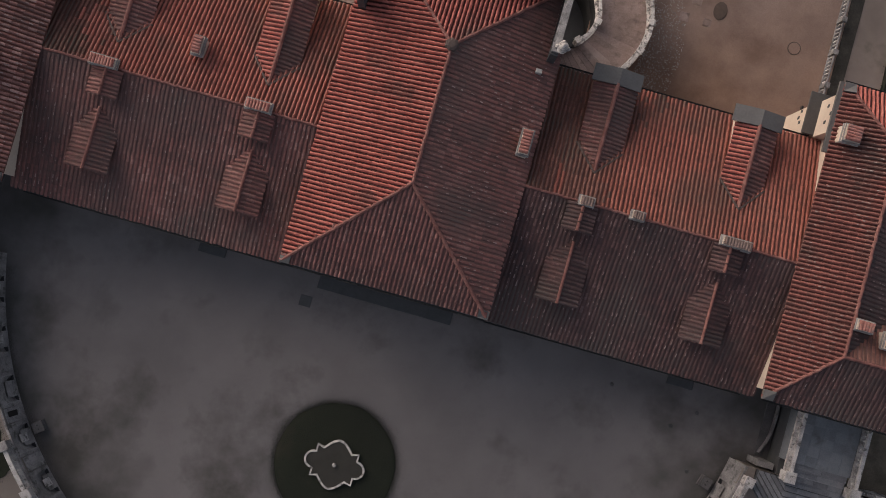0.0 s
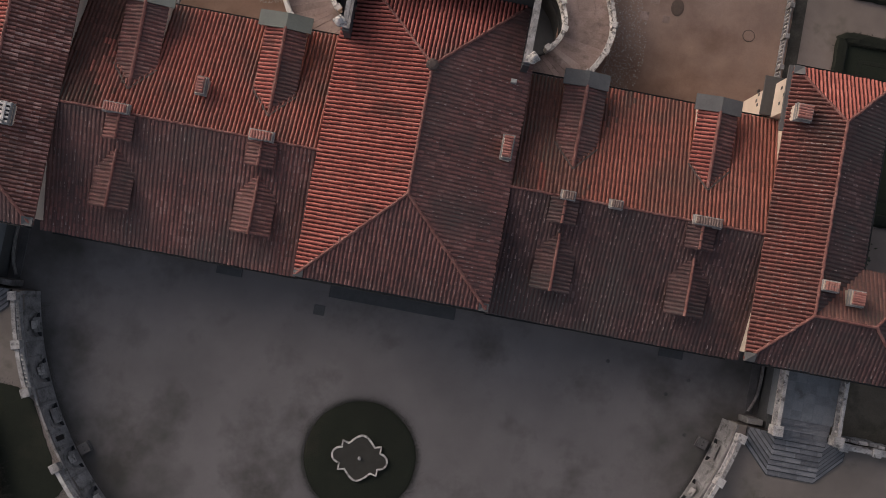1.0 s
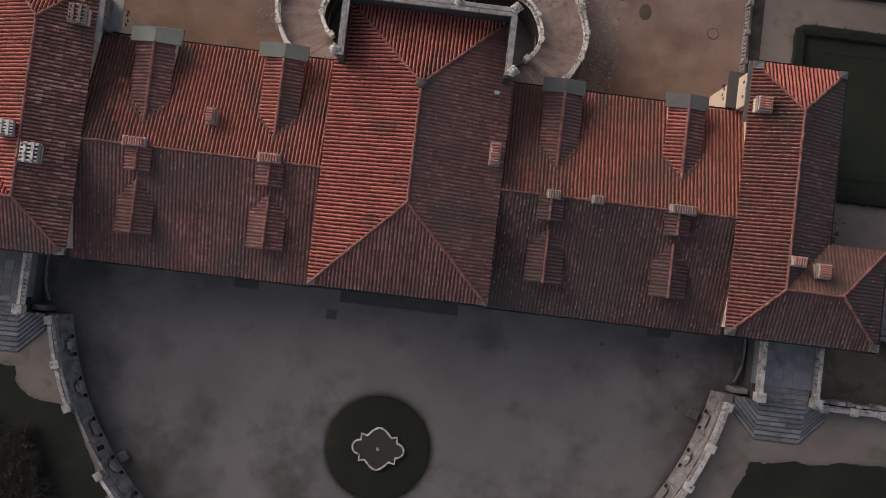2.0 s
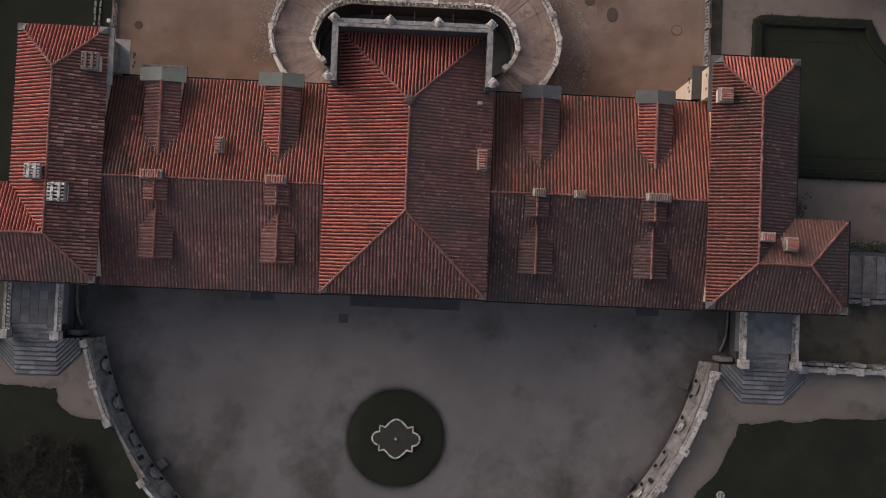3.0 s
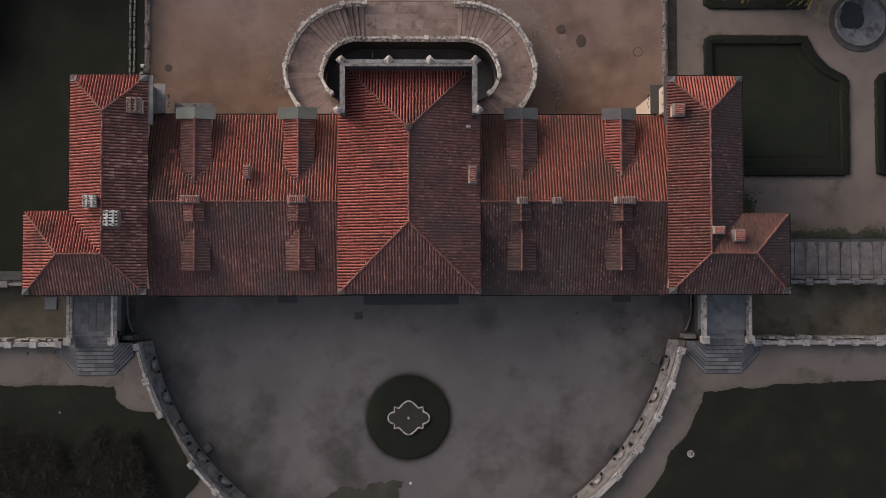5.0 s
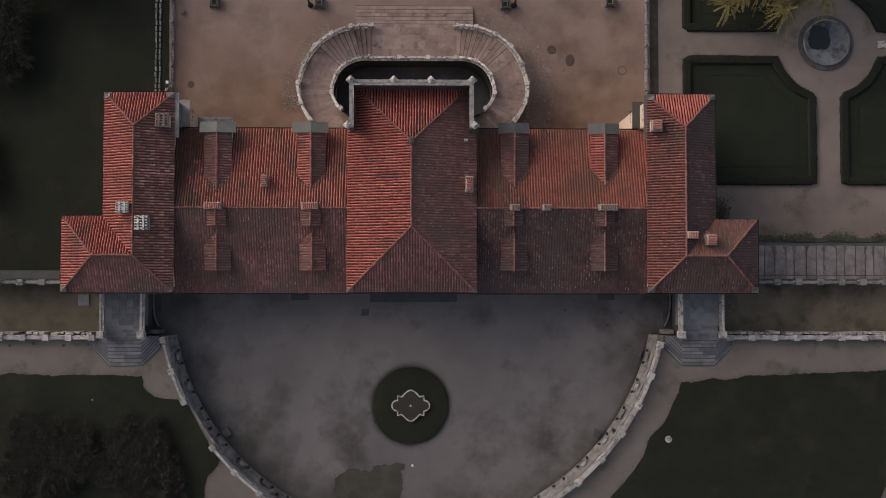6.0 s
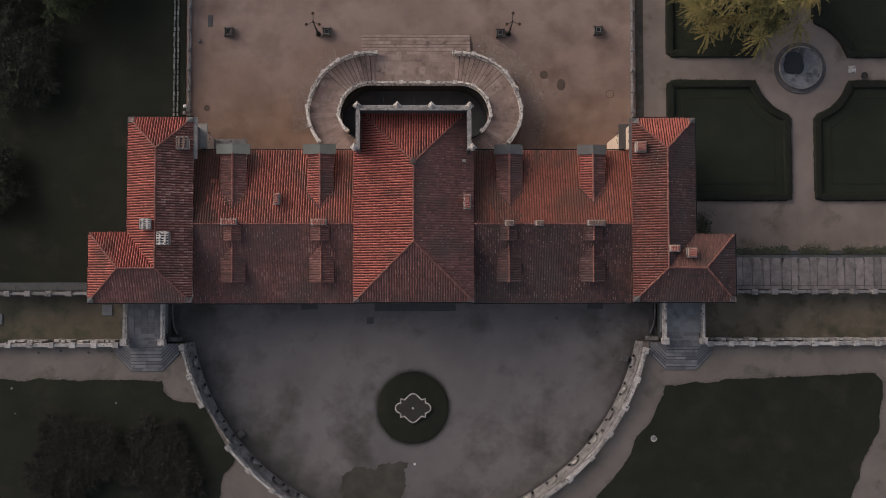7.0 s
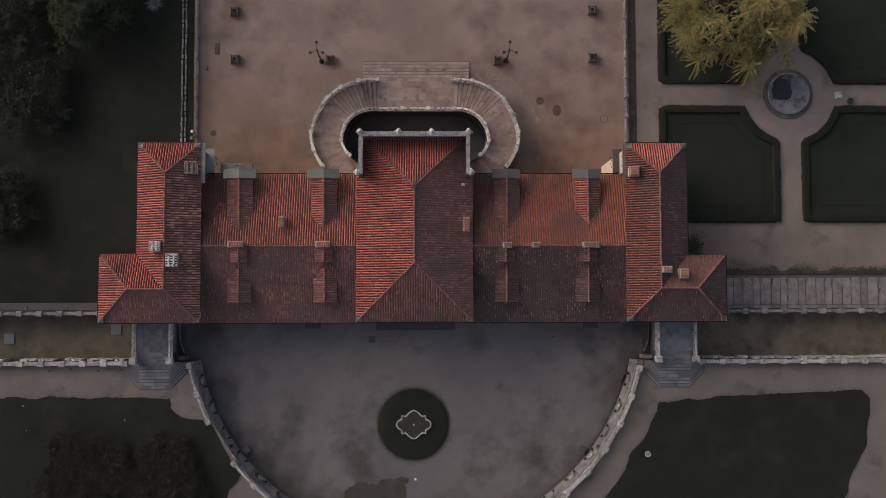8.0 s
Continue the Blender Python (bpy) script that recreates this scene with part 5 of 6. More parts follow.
# ---- entrance court ----
rc = random.Random(3)


def planter(x, y):
    p = thing("planter", "square weathered wooden planter box holding dark soil", "planter", "court planters", at=(x, y, Z_NORTH))
    h, t, w = 0.62, 0.07, 0.42
    for a, b_, c, d in ((-w, w, -w, -w + t), (-w, w, w - t, w), (-w, -w + t, -w + t, w - t), (w - t, w, -w + t, w - t)):
        part("side_board", Build().box(a, b_, c, d, 0.06, h, 0.015), WOOD, p)
    for sx in (-1, 1):
        for sy in (-1, 1):
            part("corner_post", Build().box(sx * w - 0.07, sx * w + 0.07, sy * w - 0.07, sy * w + 0.07, 0, h + 0.05, 0.02), WOOD, p)
    part("inner_liner", Build().sweep([(-0.24, -0.24, 0.5), (0.24, -0.24, 0.5), (0.24, 0.24, 0.5), (-0.24, 0.24, 0.5)], 0.05, 0, 0.14, closed=True), STONE_GREY, p)
    part("soil", Build().box(-w + t, w - t, -w + t, w - t, 0.1, 0.5), SOIL, p)


for x, y in ((-20.67, 35.3), (-20.59, 29.75), (-9.75, 29.75), (9.5, 29.7), (20.44, 35.6), (20.4, 30.05)):
    planter(x, y)


def lamp(x, y):
    p = thing("street_lamp", "dark iron lamp post with three amber glass globes", "street lamp", "court lamps", at=(x, y, Z_NORTH))
    part("base", Build().lathe(0, 0, [(0.28, 0), (0.28, 0.22), (0.2, 0.32), (0.15, 0.75), (0.09, 0.9)], 10), IRON, p)
    part("post", Build().lathe(0, 0, [(0.10, 0.85), (0.085, 2.2), (0.12, 2.3), (0.07, 2.45), (0.06, 4.9), (0.1, 5.0), (0.03, 5.3)], 8), IRON, p)
    for a in (90, 210, 330):
        c, s_ = math.cos(radians(a)), math.sin(radians(a))
        arm = part("arm", Build().tube([(0, 0, 4.9), (0.35 * c, 0.35 * s_, 5.05), (0.72 * c, 0.72 * s_, 4.95), (0.78 * c, 0.78 * s_, 5.1)], 0.035), IRON, p)
        part("globe", Build().lathe(0.78 * c, 0.78 * s_, [(0.07, 5.1), (0.16, 5.18), (0.19, 5.3), (0.16, 5.42), (0.08, 5.5)], 10), BULB, arm, "amber glass globe")
        part("globe_cap", Build().lathe(0.78 * c, 0.78 * s_, [(0.13, 5.46), (0.1, 5.54), (0.02, 5.6)], 10), IRON, arm)
    return p


lamp(-10.73, 29.6)
lamp(10.45, 29.7)


def manhole(x, y, r, square=False):
    m = thing("manhole_cover", "rusty iron drain cover set flush in the gravel", "manhole cover", "drain covers", at=(x, y, Z_NORTH))
    if square:
        part("frame", Build().sweep([(-r, -r, 0), (r, -r, 0), (r, r, 0), (-r, r, 0)], 0.07, 0.0, 0.03, closed=True), STONE_WARM, m)
        part("lid", Build().box(-r + 0.04, r - 0.04, -r + 0.04, r - 0.04, 0, 0.02), STONE_WARM, m)
    else:
        part("frame", Build().lathe(0, 0, [(r + 0.05, 0), (r + 0.05, 0.02), (r, 0.025)], 20), RUST, m)
        lid = Build().lathe(0, 0, [(r - 0.02, 0.0), (r - 0.02, 0.04), (r - 0.08, 0.045)], 20)
        part("lid", lid, GRAVEL_N if r == 0.41 else RUST, m)
    return m


manhole(-23.0, 21.3, 0.3)
manhole(14.35, 25.1, 0.40)
manhole(21.71, 22.95, 0.41)
manhole(16.27, 24.0, 0.42).scale = (1.0, 1.35, 1.0)
manhole(14.01, 22.97, 0.28, True)
manhole(15.6, 23.0, 0.24, True)
manhole(14.6, 24.3, 0.3, True)
solo("dark_mat", Build().box(-22.95, -22.45, 30.4, 31.7, Z_NORTH, Z_NORTH + 0.06, 0.01), STONE_DARK, "dark rectangular stone slab on the gravel", "slab")
solo("marker_stone", Build().box(-24.0, -23.72, 28.6, 28.95, Z_NORTH, Z_NORTH + 0.4, 0.04), EXEDRA, "small pale stone block beside the balustrade", "stone block")
for x, y, mat in ((-25.35, 21.45, WHITE), (-25.4, 20.7, EXEDRA)):
    solo("marker_stone", Build().box(x - 0.16, x + 0.16, y - 0.16, y + 0.16, Z_NORTH, Z_NORTH + 0.45, 0.05), mat, "small white block beside the court wall", "stone block")

# double row of kerb stones west of the court
kerb = thing("kerb_edging", "double row of pale kerb stones in the dark lawn", "kerb")
KERB_STONE = material("mossy_kerb_stone", [(0.085, 0.088, 0.078), (0.17, 0.173, 0.158), (0.30, 0.30, 0.28)], 0.35, 8, 0.9, 0.3, 0.6, objects=0.6)
KERB = [Build().box(-0.13, 0.13, -0.26, 0.26, -0.02, 0.14, 0.03).mesh("kerb_stone")]
for row in (-26.6, -26.2):
    y = 20.5
    while y < 46:
        ob = part("kerb_stone", KERB[0], KERB_STONE, kerb)
        ob.matrix_basis = pose(row + rc.uniform(-0.03, 0.03), y, Z_NORTH + 0.05 + rc.uniform(-0.04, 0.0), 0, 0, rc.uniform(-4, 4)) @ Matrix.Diagonal((rc.uniform(0.6, 0.85), rc.uniform(0.8, 1.1), 1, 1))
        y += 0.6

# pebbles round the stairs
def pebbles(place, count, size, seed):
    r = random.Random(seed)
    b = Build()
    for _ in range(count):
        x, y = place(r)
        k = r.uniform(*size)
        a0 = r.uniform(0, 6.28)
        n = 5
        top = [(x + 0.6 * k * math.cos(a0 + i * 6.2832 / n), y + 0.6 * k * math.sin(a0 + i * 6.2832 / n), Z_NORTH + 0.45 * k) for i in range(n)]
        low = [(x + k * r.uniform(0.8, 1.1) * math.cos(a0 + i * 6.2832 / n), y + k * r.uniform(0.8, 1.1) * math.sin(a0 + i * 6.2832 / n), Z_NORTH - 0.01) for i in range(n)]
        b.loft([low, top])
    return b


def round_stairs(r):
    s = 1 if r.random() < 0.62 else -1
    a = r.uniform(-28, 72) if s > 0 else r.uniform(-10, 60)
    w = 2.6 if s > 0 else 1.6
    rad = RO + 0.45 + w * r.random() ** 1.3
    return s * SX + s * rad * math.cos(radians(a)), SY + rad * math.sin(radians(a))


PEBBLE = material("river_pebbles", [(0.19, 0.155, 0.135), (0.28, 0.24, 0.215), (0.40, 0.365, 0.335)], 1, 8, 0.85, 0, 0.2, 0.9)
solo("pebbles", pebbles(round_stairs, 4200, (0.028, 0.062), 5), PEBBLE, "pale river pebbles set in the gravel round the stairs", "pebbles", kind="stuff")

# ---- east garden ----
solo("garden_path", Build().box(24.6, 120, 4.9, 90, Z_NORTH - 0.05, Z_NORTH + 0.01), GRAVEL_P, "brownish gravel paths of the parterre", "path", kind="structure")
solo("soil_strip", Build().box(24.62, 25.5, 18.6, 90, Z_NORTH - 0.05, Z_NORTH + 0.05, 0.02), WEED_SOIL, "dark weedy soil strip beside the court balustrade", "soil", kind="structure")
PX, PY, RP = 43.2, 25.8, 5.3


def bed_path(su, sv, off):
    """Outline of a parterre bed, drawn in by off; the corner by the pond is cut by an arc."""
    u0, u1, v0, v1, r = 1.25 + off, 15.2 - off, 1.25 + off, 14.8 - off, RP + off
    a0, a1 = math.asin(v0 / r), math.acos(u0 / r)
    loc = [(r * math.cos(a0 + (a1 - a0) * k / 8), r * math.sin(a0 + (a1 - a0) * k / 8)) for k in range(9)]
    loc += [(u0, v1), (u1, v1), (u1, v0)]
    return [(PX + su * u, PY + sv * v) for u, v in loc]


def hedge_mesh(path, width, height, z, seed, leaves):
    r = random.Random(seed)
    b = Build()
    closed = path + [path[0]]
    pts = [tuple(p) for p, _ in along([(x, y, z) for x, y in closed], 0.45)][:-1]
    n = len(pts)
    rings = []
    for k in range(n):
        a_, c_ = pts[(k - 1) % n], pts[(k + 1) % n]
        d = Vector((c_[0] - a_[0], c_[1] - a_[1])).normalized()
        e = Vector((-d.y, d.x))
        x, y, zz = pts[k]
        ring = []
        for off, h in ((-0.5, 0), (-0.52, 0.6), (-0.38, 0.95), (0.0, 1.0), (0.38, 0.95), (0.52, 0.6), (0.5, 0)):
            j = 1 + r.uniform(-0.1, 0.1)
            ring.append((x + e.x * off * width * j, y + e.y * off * width * j, zz + h * height * (1 + r.uniform(-0.08, 0.08))))
        rings.append(ring)
    rings.append(rings[0])
    b.loft(rings, caps=False)
    for _ in range(leaves):
        ring = rings[r.randrange(n)]
        p, q = r.choice(list(zip(ring[1:-1], ring[2:])))
        t = r.random()
        c = [p[i] + (q[i] - p[i]) * t + r.gauss(0, 0.07) * (1 if i < 2 else 0.5) for i in range(3)]
        k = r.uniform(0.03, 0.075)
        v = [Vector((r.uniform(-1, 1), r.uniform(-1, 1), r.uniform(-0.3, 1))).normalized() * k for _ in range(3)]
        b.add([tuple(Vector(c) + w) for w in v], [(0, 1, 2)])
    return b


for i, (su, sv) in enumerate(((-1, -1), (1, -1), (-1, 1), (1, 1))):
    bed = thing("parterre_bed", "parterre bed of dark lawn framed by low clipped hedges", "flower bed", "parterre beds")
    part("lawn", Build().prism(bed_path(su, sv, 0.35) if su * sv > 0 else bed_path(su, sv, 0.35)[::-1], Z_NORTH, Z_NORTH + 0.06), GRASS_N, bed)
    part("outer_hedge", hedge_mesh(bed_path(su, sv, 0.45), 0.85, 0.38, Z_NORTH, i, 9000), HEDGE, bed, "clipped dark box hedge")
    part("inner_hedge", hedge_mesh(bed_path(su, sv, 1.95), 0.30, 0.05, Z_NORTH + 0.03, 20 + i, 600), HEDGE, bed)

pond = thing("round_pond", "round stone basin holding a dark puddle of water", "pond", at=(PX - 0.12, PY + 0.12, Z_NORTH))
part("step_ring", Build().lathe(0, 0, [(2.9, -0.05), (2.9, 0.14), (2.4, 0.16)], 48), POND_STONE, pond)
part("rim", Build().sweep([(2.36 * math.cos(i * 0.1309), 2.36 * math.sin(i * 0.1309), 0.0) for i in range(48)], 0.10, 0.16, 0.44, closed=True), EXEDRA, pond)
part("basin_floor", Build().lathe(0, 0, [(2.3, 0.0), (2.3, 0.30), (2.0, 0.24), (1.0, 0.2)], 48), BASIN, pond, "pale blue-grey basin floor")
pud = []
for i in range(90):
    a = i * 6.2832 / 90
    k = 1.22 + 0.42 * noise.noise(Vector((math.cos(a) * 1.4, math.sin(a) * 1.4, 0.7))) + 0.16 * noise.noise(Vector((math.cos(a) * 6, math.sin(a) * 6, 4.7))) + 0.12 * math.cos(2 * a + 2.2)
    pud.append((-0.62 + k * math.cos(a), 0.38 + k * math.sin(a)))
part("puddle", Build().prism(pud, 0.2, 0.30), WATER, pond, "dark still water")
solo("stone_slab", Build().box(48.55, 49.4, 25.4, 26.2, Z_NORTH, Z_NORTH + 0.12, 0.03), STONE_PALE, "square pale stone slab on the gravel path", "slab", "slabs")
pot = thing("flower_pot", "small dark round pot on the gravel path", "pot", at=(50.2, 25.05, Z_NORTH))
part("pot_body", Build().lathe(0, 0, [(0.22, 0), (0.32, 0.4), (0.36, 0.45), (0.3, 0.45), (0.28, 0.36)], 14), IRON, pot)
part("soil", Build().lathe(0, 0, [(0.25, 0.3), (0.29, 0.38), (0.1, 0.4)], 12), SOIL, pot)

# paved terraces either side
for s, x0, x1, wid in ((1, 33.2, 66.0, 0.975), (-1, -64.0, -33.2, 4.0)):
    ter = thing("paved_terrace", "long terrace of stained grey stone slabs" if s > 0 else "narrow stone ledge behind the balustrade", "terrace")
    y1 = 4.58 if s > 0 else 1.72
    part("terrace_wall", Build().box(x0, x1, 0.73, y1 + 0.3, Z_NORTH - 0.1, -0.86), STONE_DARK, ter)
    n = int((x1 - x0) / wid)
    seams = [x0 + (x1 - x0) * i / n + (rc.uniform(-0.16, 0.16) if s > 0 and 0 < i < n else 0.0) for i in range(n + 1)]
    for xa, xb in zip(seams, seams[1:]):
        gap_ = rc.uniform(0.02, 0.05)
        part("paving_slab", Build().box(xa + gap_, xb - gap_, 1.62 if s > 0 else 1.2, y1 + rc.uniform(-0.03, 0.03), -0.9, -0.80 + rc.uniform(-0.012, 0.012), 0.012), TERRACE if s > 0 else STONE_DARK, ter)
        if s > 0:
            part("edge_slab", Build().box(xa + 0.02, xb - 0.02, 1.2, 1.58, -0.9, -0.78 + rc.uniform(-0.008, 0.008), 0.012), TERRACE, ter)
    if s > 0:
        # damp runs and dirt washed along the joints
        runs = Build()
        for x in seams[1:-1]:
            for _ in range(rc.choice((0, 1, 1, 2))):
                top_, ln = (y1 - 0.04, rc.uniform(0.5, 2.1)) if rc.random() < 0.7 else (rc.uniform(2.6, 3.6), rc.uniform(0.5, 1.0))
                mid_ = x + rc.uniform(-0.16, 0.16)
                rim = []
                for k in range(9):
                    u = k / 8
                    rim.append((mid_ + 0.05 * math.sin(u * 5 + x), top_ - ln * u, rc.uniform(0.08, 0.24) * (1.05 - u)))
                b = [(x_ - w, y_) for x_, y_, w in rim] + [(x_ + w, y_) for x_, y_, w in rim[::-1]]
                runs.prism(b, -0.79, -0.784)
        part("damp_stain", runs, TERRACE_DAMP, ter, "dark damp runs along the joints", kind="stuff")


def leaf_mass(count, place, size, seed, flat=0.5):
    r = random.Random(seed)
    b = Build()
    for _ in range(count):
        c = Vector(place(r))
        k = r.uniform(*size)
        d = Vector((r.uniform(-1, 1), r.uniform(-1, 1), r.uniform(-flat, flat))).normalized()
        e = d.cross(Vector((r.uniform(-0.4, 0.4), r.uniform(-0.4, 0.4), 1))).normalized()
        b.add([tuple(c - d * k), tuple(c + e * k * 0.45), tuple(c + d * k), tuple(c - e * k * 0.45)], [(0, 1, 2, 3)])
    return b


def along_wall(r):
    x = r.uniform(33.5, 66.0)
    m = noise.noise(Vector((x * 0.45, 2.0, 0.0)))
    if m < -0.18:
        x += r.uniform(0.8, 1.6)
    y = 5.15 + r.gauss(0, 0.3) + 0.3 * m
    return x, y, -0.9 - 1.3 * r.random() + 0.3 * m


vine = thing("vine_hedge", "straggling green creeper along the terrace wall", "creeper")
part("leaves", leaf_mass(12000, along_wall, (0.06, 0.14), 11), VINE, vine, kind="stuff")
part("support_wall", Build().box(33.2, 66.0, 4.95, 5.35, Z_NORTH, -1.3), STONE_DARK, vine)
shrub = thing("shrub", "low green shrub at the corner of the pavilion", "shrub")
part("leaves", leaf_mass(900, lambda r: (31.6 + r.gauss(0, 0.5), 8.2 + r.gauss(0, 0.55), Z_NORTH + abs(r.gauss(0.5, 0.35))), (0.07, 0.15), 12), VINE, shrub, kind="stuff")
part("stem", Build().tube([(31.6, 8.2, Z_NORTH), (31.65, 8.2, Z_NORTH + 0.9)], 0.05, 0.02), BARK, shrub)


# ---- trees ----
def tree(name_label, x, y, z0, radius, height, twigs, per, leaf, mat, seed, droop=0.5, clear=0.25, group="garden trees", star=False):
    """A tapered trunk, limbs and a crown of leafy twigs that fan outwards and droop."""
    r = random.Random(seed)
    t = thing("tree", name_label, "tree", group, at=(x, y, z0))
    part("trunk", Build().tube([(0, 0, -0.1), (0.05, 0.03, height * 0.3), (0.1, -0.08, height * 0.6)], radius * 0.06, radius * 0.03, 10), BARK, t)
    n = 9
    limbs = []
    for i in range(n):
        a = i * 6.2832 / n + r.uniform(-0.3, 0.3)
        k = r.uniform(0.4, 0.62)
        h0, h1 = height * r.uniform(0.3, 0.5), height * r.uniform(0.45, 0.62)
        end = (radius * k * math.cos(a), radius * k * math.sin(a), h1)
        mid = (end[0] * 0.5, end[1] * 0.5, (h0 + h1) / 2 + height * 0.07)
        part("limb", Build().tube([(0.05, 0, h0), mid, end], radius * 0.03, radius * 0.008, 6), BARK, t)
    b = Build()
    clumps = max(20, twigs // 26)
    if not star:
        # dense inner crown that hides the limbs
        for _ in range(twigs * 3):
            a, u, w = r.uniform(0, 6.2832), math.sqrt(r.random()), r.random()
            u2 = u * (0.86 + 0.5 * noise.noise(Vector((math.cos(a) * 1.8, math.sin(a) * 1.8, seed * 1.7))))
            c = Vector((0.92 * radius * u2 * math.cos(a), 0.92 * radius * u2 * math.sin(a), height * (0.5 + 0.45 * math.sqrt(max(0.0, 1 - u * u)) * w)))
            d = Vector((r.uniform(-1, 1), r.uniform(-1, 1), r.uniform(-0.4, 0.4))).normalized()
            e = d.cross(Vector((r.uniform(-0.5, 0.5), r.uniform(-0.5, 0.5), 1))).normalized()
            ll = leaf * r.uniform(0.8, 1.4)
            b.add([tuple(c), tuple(c + d * ll * 0.5 + e * ll * 0.22), tuple(c + d * ll), tuple(c + d * ll * 0.5 - e * ll * 0.22)], [(0, 1, 2, 3)])
    for _ in range(clumps):
        a = r.uniform(0, 6.2832)
        el = math.asin(r.uniform(-clear, 1.0))
        bulge = 1.0 + 0.36 * noise.noise(Vector((math.cos(a) * 2.2, math.sin(a) * 2.2, el * 2 + seed))) if star else 0.88 + 0.55 * noise.noise(Vector((math.cos(a) * 1.8, math.sin(a) * 1.8, seed * 1.7)))
        rad = r.uniform(0.6, 0.98) * bulge
        core = Vector((radius * rad * math.cos(a) * math.cos(el), radius * rad * math.sin(a) * math.cos(el), height * 0.5 + height * 0.5 * rad * math.sin(el)))
        size = radius * (r.uniform(0.17, 0.29) if star else r.uniform(0.12, 0.24))
        lean = Vector((math.cos(a), math.sin(a), 0.3))
        for _ in range(20 if star else 26):
            out = (lean * 0.55 + Vector((r.gauss(0, 1), r.gauss(0, 1), r.gauss(0.1, 0.6))).normalized()).normalized()
            length = size * r.uniform(0.6, 1.3)
            for k in range(per):
                u = (k + 0.3) / per
                c = core + out * length * u + Vector((0, 0, -droop * length * u * u))
                side = out.cross(Vector((0, 0, 1))).normalized() * (1 if k % 2 else -1)
                d = (out * 0.9 + side * r.uniform(0.2, 0.7) + Vector((0, 0, r.uniform(-0.35, 0.1)))).normalized()
                e = d.cross(Vector((r.uniform(-0.3, 0.3), r.uniform(-0.3, 0.3), 1))).normalized()
                ll = leaf * r.uniform(0.7, 1.3)
                b.add([tuple(c), tuple(c + d * ll * 0.5 + e * ll * 0.19), tuple(c + d * ll), tuple(c + d * ll * 0.5 - e * ll * 0.19)], [(0, 1, 2, 3)])
    part("crown", b, mat, t, kind="stuff")
    return t


tree("broad tree with drooping yellow-green autumn foliage", 36.2, 35.7, Z_NORTH, 7.9, 9.5, 4400, 24, 0.22, LEAF_AUTUMN, 4, 0.75, star=True)
tree("dull green broadleaf tree on the dark lawn", -36.6, 37.6, Z_NORTH, 6.6, 6.0, 3000, 10, 0.3, LEAF_DIM, 5)
tree("dark evergreen tree on the lawn beside the villa", -43.5, 26.0, Z_NORTH, 6.0, 3.6, 2400, 10, 0.26, LEAF_MURK, 6)
tree("dark evergreen tree on the lawn beside the villa", -47.5, 34.5, Z_NORTH, 6.5, 4.6, 2400, 10, 0.26, LEAF_MURK, 7)
tree("dark evergreen tree on the lawn beside the villa", -47.0, 14.0, Z_NORTH, 5.0, 3.0, 1800, 10, 0.26, LEAF_MURK, 8)
tree("low spreading dark evergreen above the semicircular wall", -35.5, -16.0, 0.0, 5.6, 1.7, 5200, 10, 0.15, LEAF_DARK, 9)
tree("low spreading dark evergreen above the semicircular wall", -26.3, -16.3, 0.0, 4.6, 1.4, 4600, 10, 0.15, LEAF_DARK, 10)

# small things on the lawns
spiky = thing("spiky_shrub", "bare spiky shrub of pale grey leaves on the lawn", "shrub", at=(-29.6, 35.9, Z_NORTH))
part("stem", Build().tube([(0, 0, -0.05), (0.03, 0.0, 0.9)], 0.1, 0.07), BARK, spiky)
rs = random.Random(21)
b = Build()
for _ in range(70):
    a, e, k = rs.uniform(0, 6.2832), rs.uniform(0.0, 0.9), rs.uniform(0.7, 1.35)
    tip = Vector((k * math.cos(a) * math.cos(e), k * math.sin(a) * math.cos(e), 0.9 + k * math.sin(e) * 0.8))
    side = Vector((-math.sin(a), math.cos(a), 0)) * 0.045
    mid = tip * 0.5 + Vector((0, 0, 0.55))
    b.add([(0, 0, 0.85), tuple(mid - side), tuple(tip), tuple(mid + side)], [(0, 1, 2, 3)])
part("leaves", b, EXEDRA, spiky, kind="stuff")
globe = thing("garden_globe", "small white globe lamp on a short post in the lawn", "garden lamp", at=(-45.6, 25.3, Z_NORTH))
part("post", Build().tube([(0, 0, -0.02), (0, 0, 0.3)], 0.05), IRON, globe)
part("globe", Build().lathe(0, 0, [(0.08, 0.28), (0.2, 0.36), (0.25, 0.5), (0.2, 0.64), (0.07, 0.72)], 14), WHITE, globe, "white glass globe")
for x, y, k in ((-30.95, -13.55, 0.08), (-30.55, -13.9, 0.08), (-30.3, -14.8, 0.07), (-41.9, -9.0, 0.22), (-31.1, -10.55, 0.16), (-41.5, -11.6, 0.12), (35.3, -0.4, 0.09)):
    zz = 0.0 if y < -5 else Z_COURT
    k *= 0.62
    solo("pale_stone", Build().lathe(x, y, [(k, zz - 0.02), (k * 0.95, zz + k * 0.5), (k * 0.5, zz + k * 0.8)], 7), EXEDRA if k > 0.06 else STONE, "small pale stone lying in the grass", "stone", "loose stones")

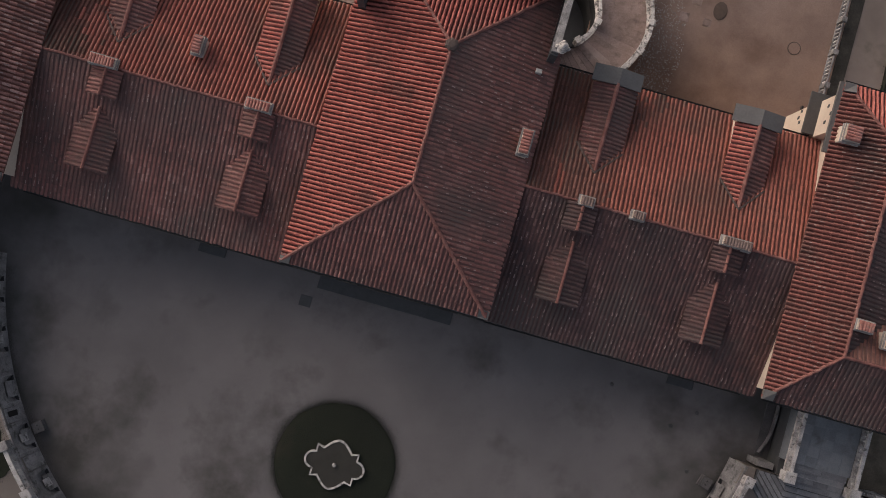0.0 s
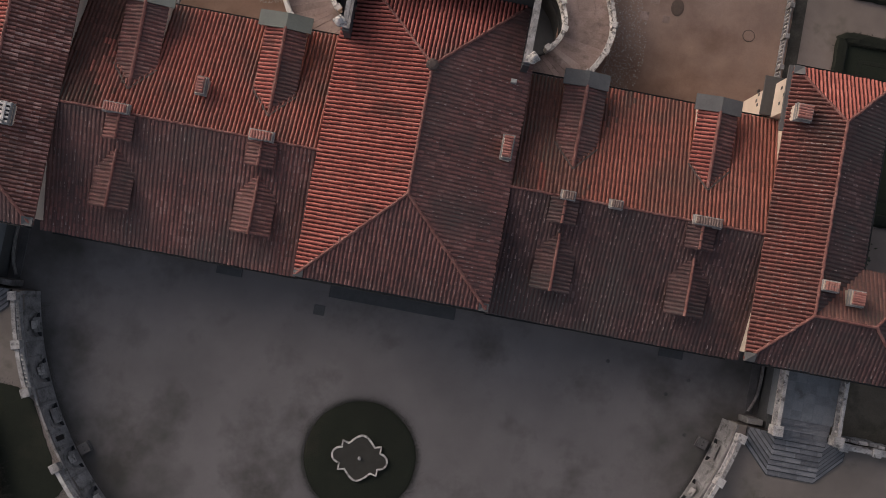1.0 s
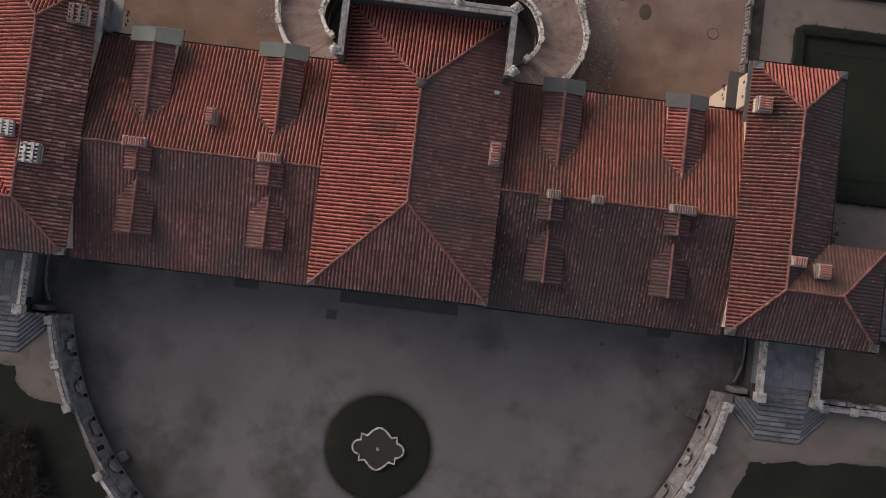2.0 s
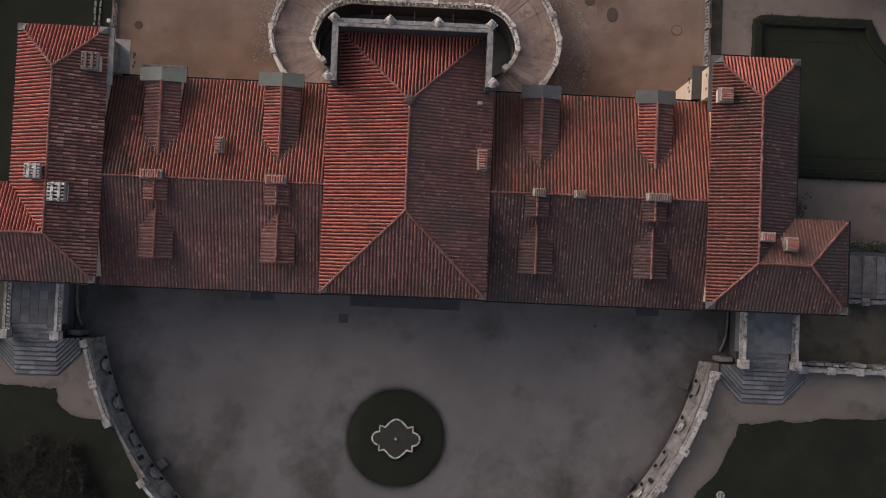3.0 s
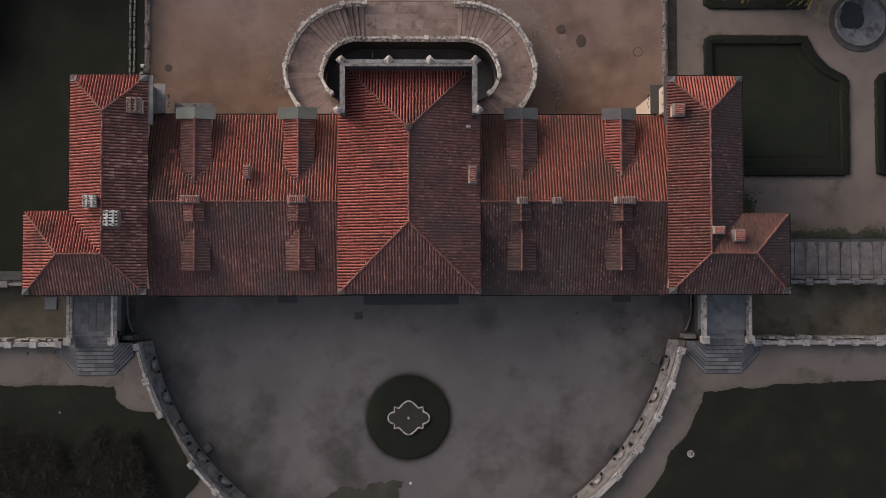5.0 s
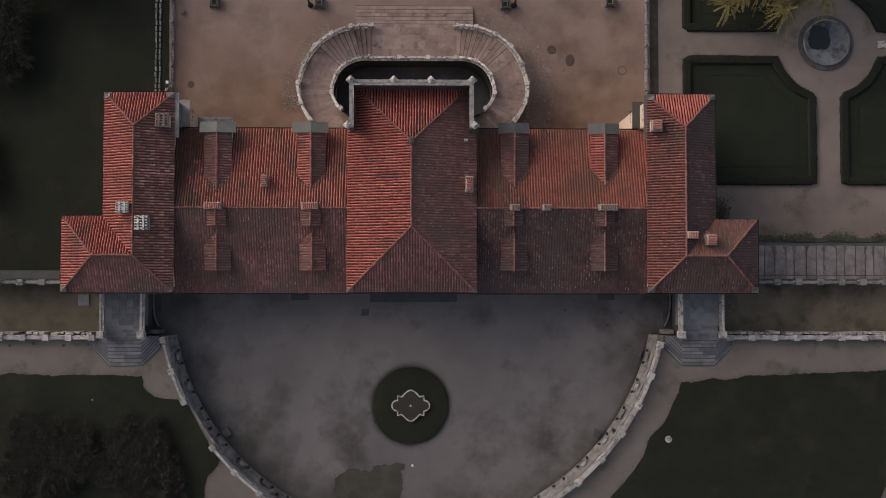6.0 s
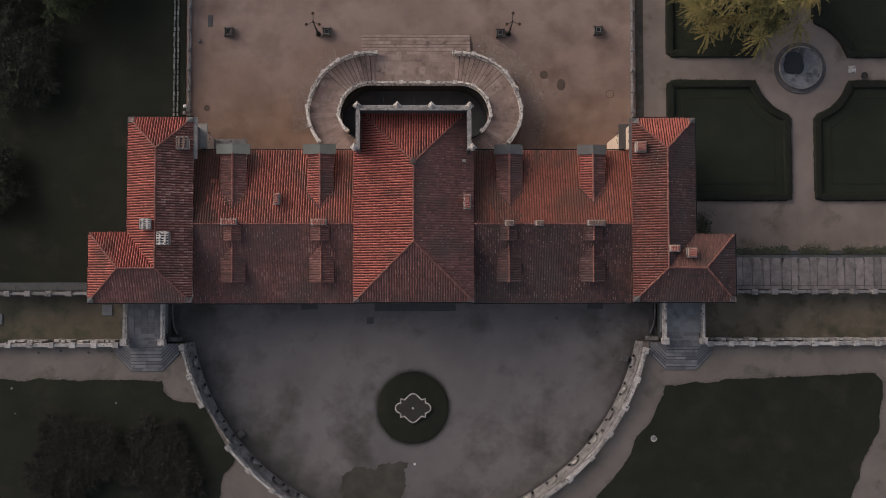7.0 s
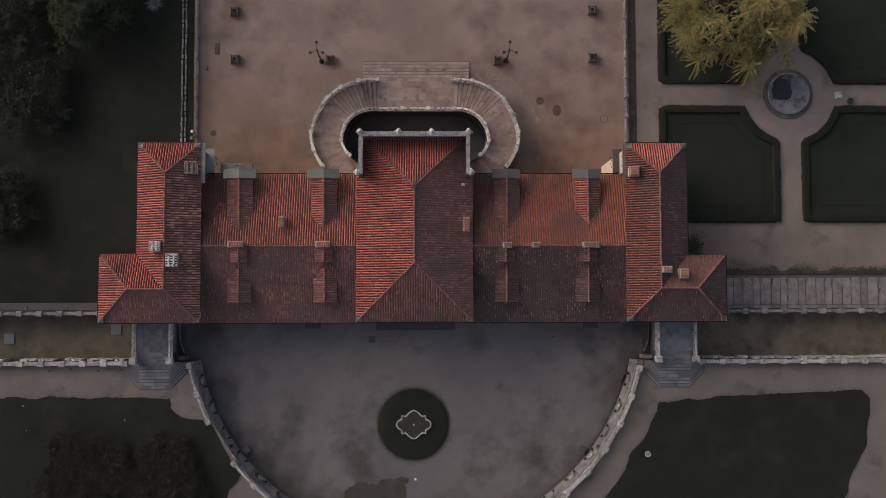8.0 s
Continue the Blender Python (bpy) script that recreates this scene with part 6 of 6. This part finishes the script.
# small things on the garden walks
FOOT_FLECKS = material("dark_foot_flecks", [(0.050, 0.046, 0.043), (0.085, 0.077, 0.073)], 0.6, 8, 0.95, 0, 0.5, 0.6, spec=0.15)
WORN = material("thin_worn_grass", [(0.035, 0.033, 0.027), (0.06, 0.055, 0.046), (0.09, 0.08, 0.068)], 0.5, 8, 0.95, 0, 0.6, 0.6, spec=0.15)
lid = thing("garden_drain", "pale round drain lid in the dark lawn", "drain lid", at=(25.12, -14.46, 0.0))
part("lid", Build().lathe(0, 0, [(0.33, 0.0), (0.33, 0.1), (0.28, 0.12)], 16), STONE, lid)
for i in range(4):
    part("lid_slot", Build().box(-0.2 + 0.11 * i, -0.15 + 0.11 * i, -0.16, 0.16, 0.1, 0.125), STONE_DARK, lid)

solo("marker_stone", Build().box(-0.12, 0.1, -17.5, -17.27, Z_COURT, Z_COURT + 0.12, 0.03), WHITE, "small white stone lying on the forecourt gravel", "stone block")
bal_slab = part("balcony", Build().box(-21.35, -17.9, 15.22, 17.3, -1.25, -1.0, 0.03), EXEDRA, villa, "flat brownish stone balcony slab")
for x in (-21.0, -19.6, -18.3):
    part("bracket", Build().box(x - 0.12, x + 0.12, 15.22, 16.6, -1.6, -1.251), STONE_WARM, bal_slab)
# kerb strips between forecourt and bridges
for s, x in ((-1, -25.35), (1, 25.45)):
    solo("kerb_strip", Build().box(x - 0.28, x + 0.28, -3.7, 0.4, Z_COURT - 0.03, Z_COURT + 0.07, 0.02), POND_STONE, "dark grey stone kerb strip at the edge of the forecourt", "kerb", "kerb strips")
# forecourt details
def wall_foot(r):
    a = radians(r.uniform(193, 347))
    rad = R_IN - 0.02 - abs(r.gauss(0, 0.2)) * (1.1 + 1.2 * noise.noise(Vector((math.cos(a) * 9, math.sin(a) * 9, 5.0))))
    return CX + rad * math.cos(a), CY + rad * math.sin(a), Z_COURT + 0.012


# added flecks darken the wall foot, for moss and shade together
solo("weeds", leaf_mass(40000, wall_foot, (0.012, 0.026), 41, 0.1), FOOT_FLECKS, "dark mossy flecks that dim the foot of the curved wall", "weeds", kind="stuff")
solo("drain_slab", Build().box(-5.15, -4.4, -2.45, -1.75, Z_COURT - 0.02, Z_COURT + 0.03, 0.01), STONE_DARK, "dark square drain slab flush with the gravel", "slab")
for x, y in ((21.0, -2.2), (19.6, -3.4), (21.35, -5.9), (15.3, -1.9), (-31.6, -5.2), (-34.0, -5.3), (-36.9, -5.1), (-39.2, -5.3)):
    solo("drain_cap", Build().lathe(x, y, [(0.13, (0.0 if y < -4.6 and abs(x) > 25 else Z_COURT) - 0.02), (0.13, (0.0 if y < -4.6 and abs(x) > 25 else Z_COURT) + 0.05), (0.06, (0.0 if y < -4.6 and abs(x) > 25 else Z_COURT) + 0.07)], 10), POND_STONE, "small dark round drain cap in the gravel", "drain cap", "drain caps")
patch("worn_grass", [(-7.5, -18.6), (-6.3, -17.7), (-4.4, -17.9), (-2.9, -17.3), (-1.5, -16.9), (-0.5, -17.4), (-1.3, -18.5), (-0.9, -19.9), (-1.2, -21.4), (-2.6, -23.0), (-5.6, -23.2), (-7.4, -21.8), (-7.8, -20.0)], Z_COURT, WORN, "thin worn grass growing through the forecourt gravel", h=0.012, seed=4.0, wob=0.5)
for x, y, a in ((22.55, -6.21, -16.4), (18.37, -14.24, -38.6), (-18.41, -14.06, 218)):
    plinth = thing("stone_pedestal", "low square grey stone pedestal before the curved wall", "pedestal", "stone pedestals", at=(x, y, Z_COURT))
    plinth.rotation_euler = (0, 0, radians(a))
    part("base", Build().box(-0.36, 0.34, -0.36, 0.36, 0, 0.22, 0.03), POND_STONE, plinth)
    part("shaft", Build().box(-0.28, 0.3, -0.3, 0.3, 0.22, 0.4), POND_STONE, plinth)
    cap = part("cap", Build().box(-0.35, 0.34, -0.35, 0.35, 0.4, 0.54, 0.03), POND_STONE, plinth)
    for yy in (-0.13, 0.13):
        part("dowel_hole", Build().lathe(0.0, yy, [(0.05, 0.5), (0.05, 0.543)], 8), DARK, cap)
for s in (-1, 1):
    solo("cross_wall", Build().box(*sorted((s * 24.8, s * 25.85)), -4.2, -3.8, Z_COURT - 0.02, -0.25, 0.03), EXEDRA, "short grey stone wall closing the forecourt", "wall", "ledges")
    curve = [(s * x, y, Z_COURT) for x, y in ((25.84, 0.3), (25.86, -1.2), (25.8, -2.1), (25.62, -2.8), (25.3, -3.5))]
    solo("curved_wall", Build().sweep(curve, 0.09, -0.05, 0.4), EXEDRA, "low thin curved stone wall beside the bridge", "wall", "curved walls")
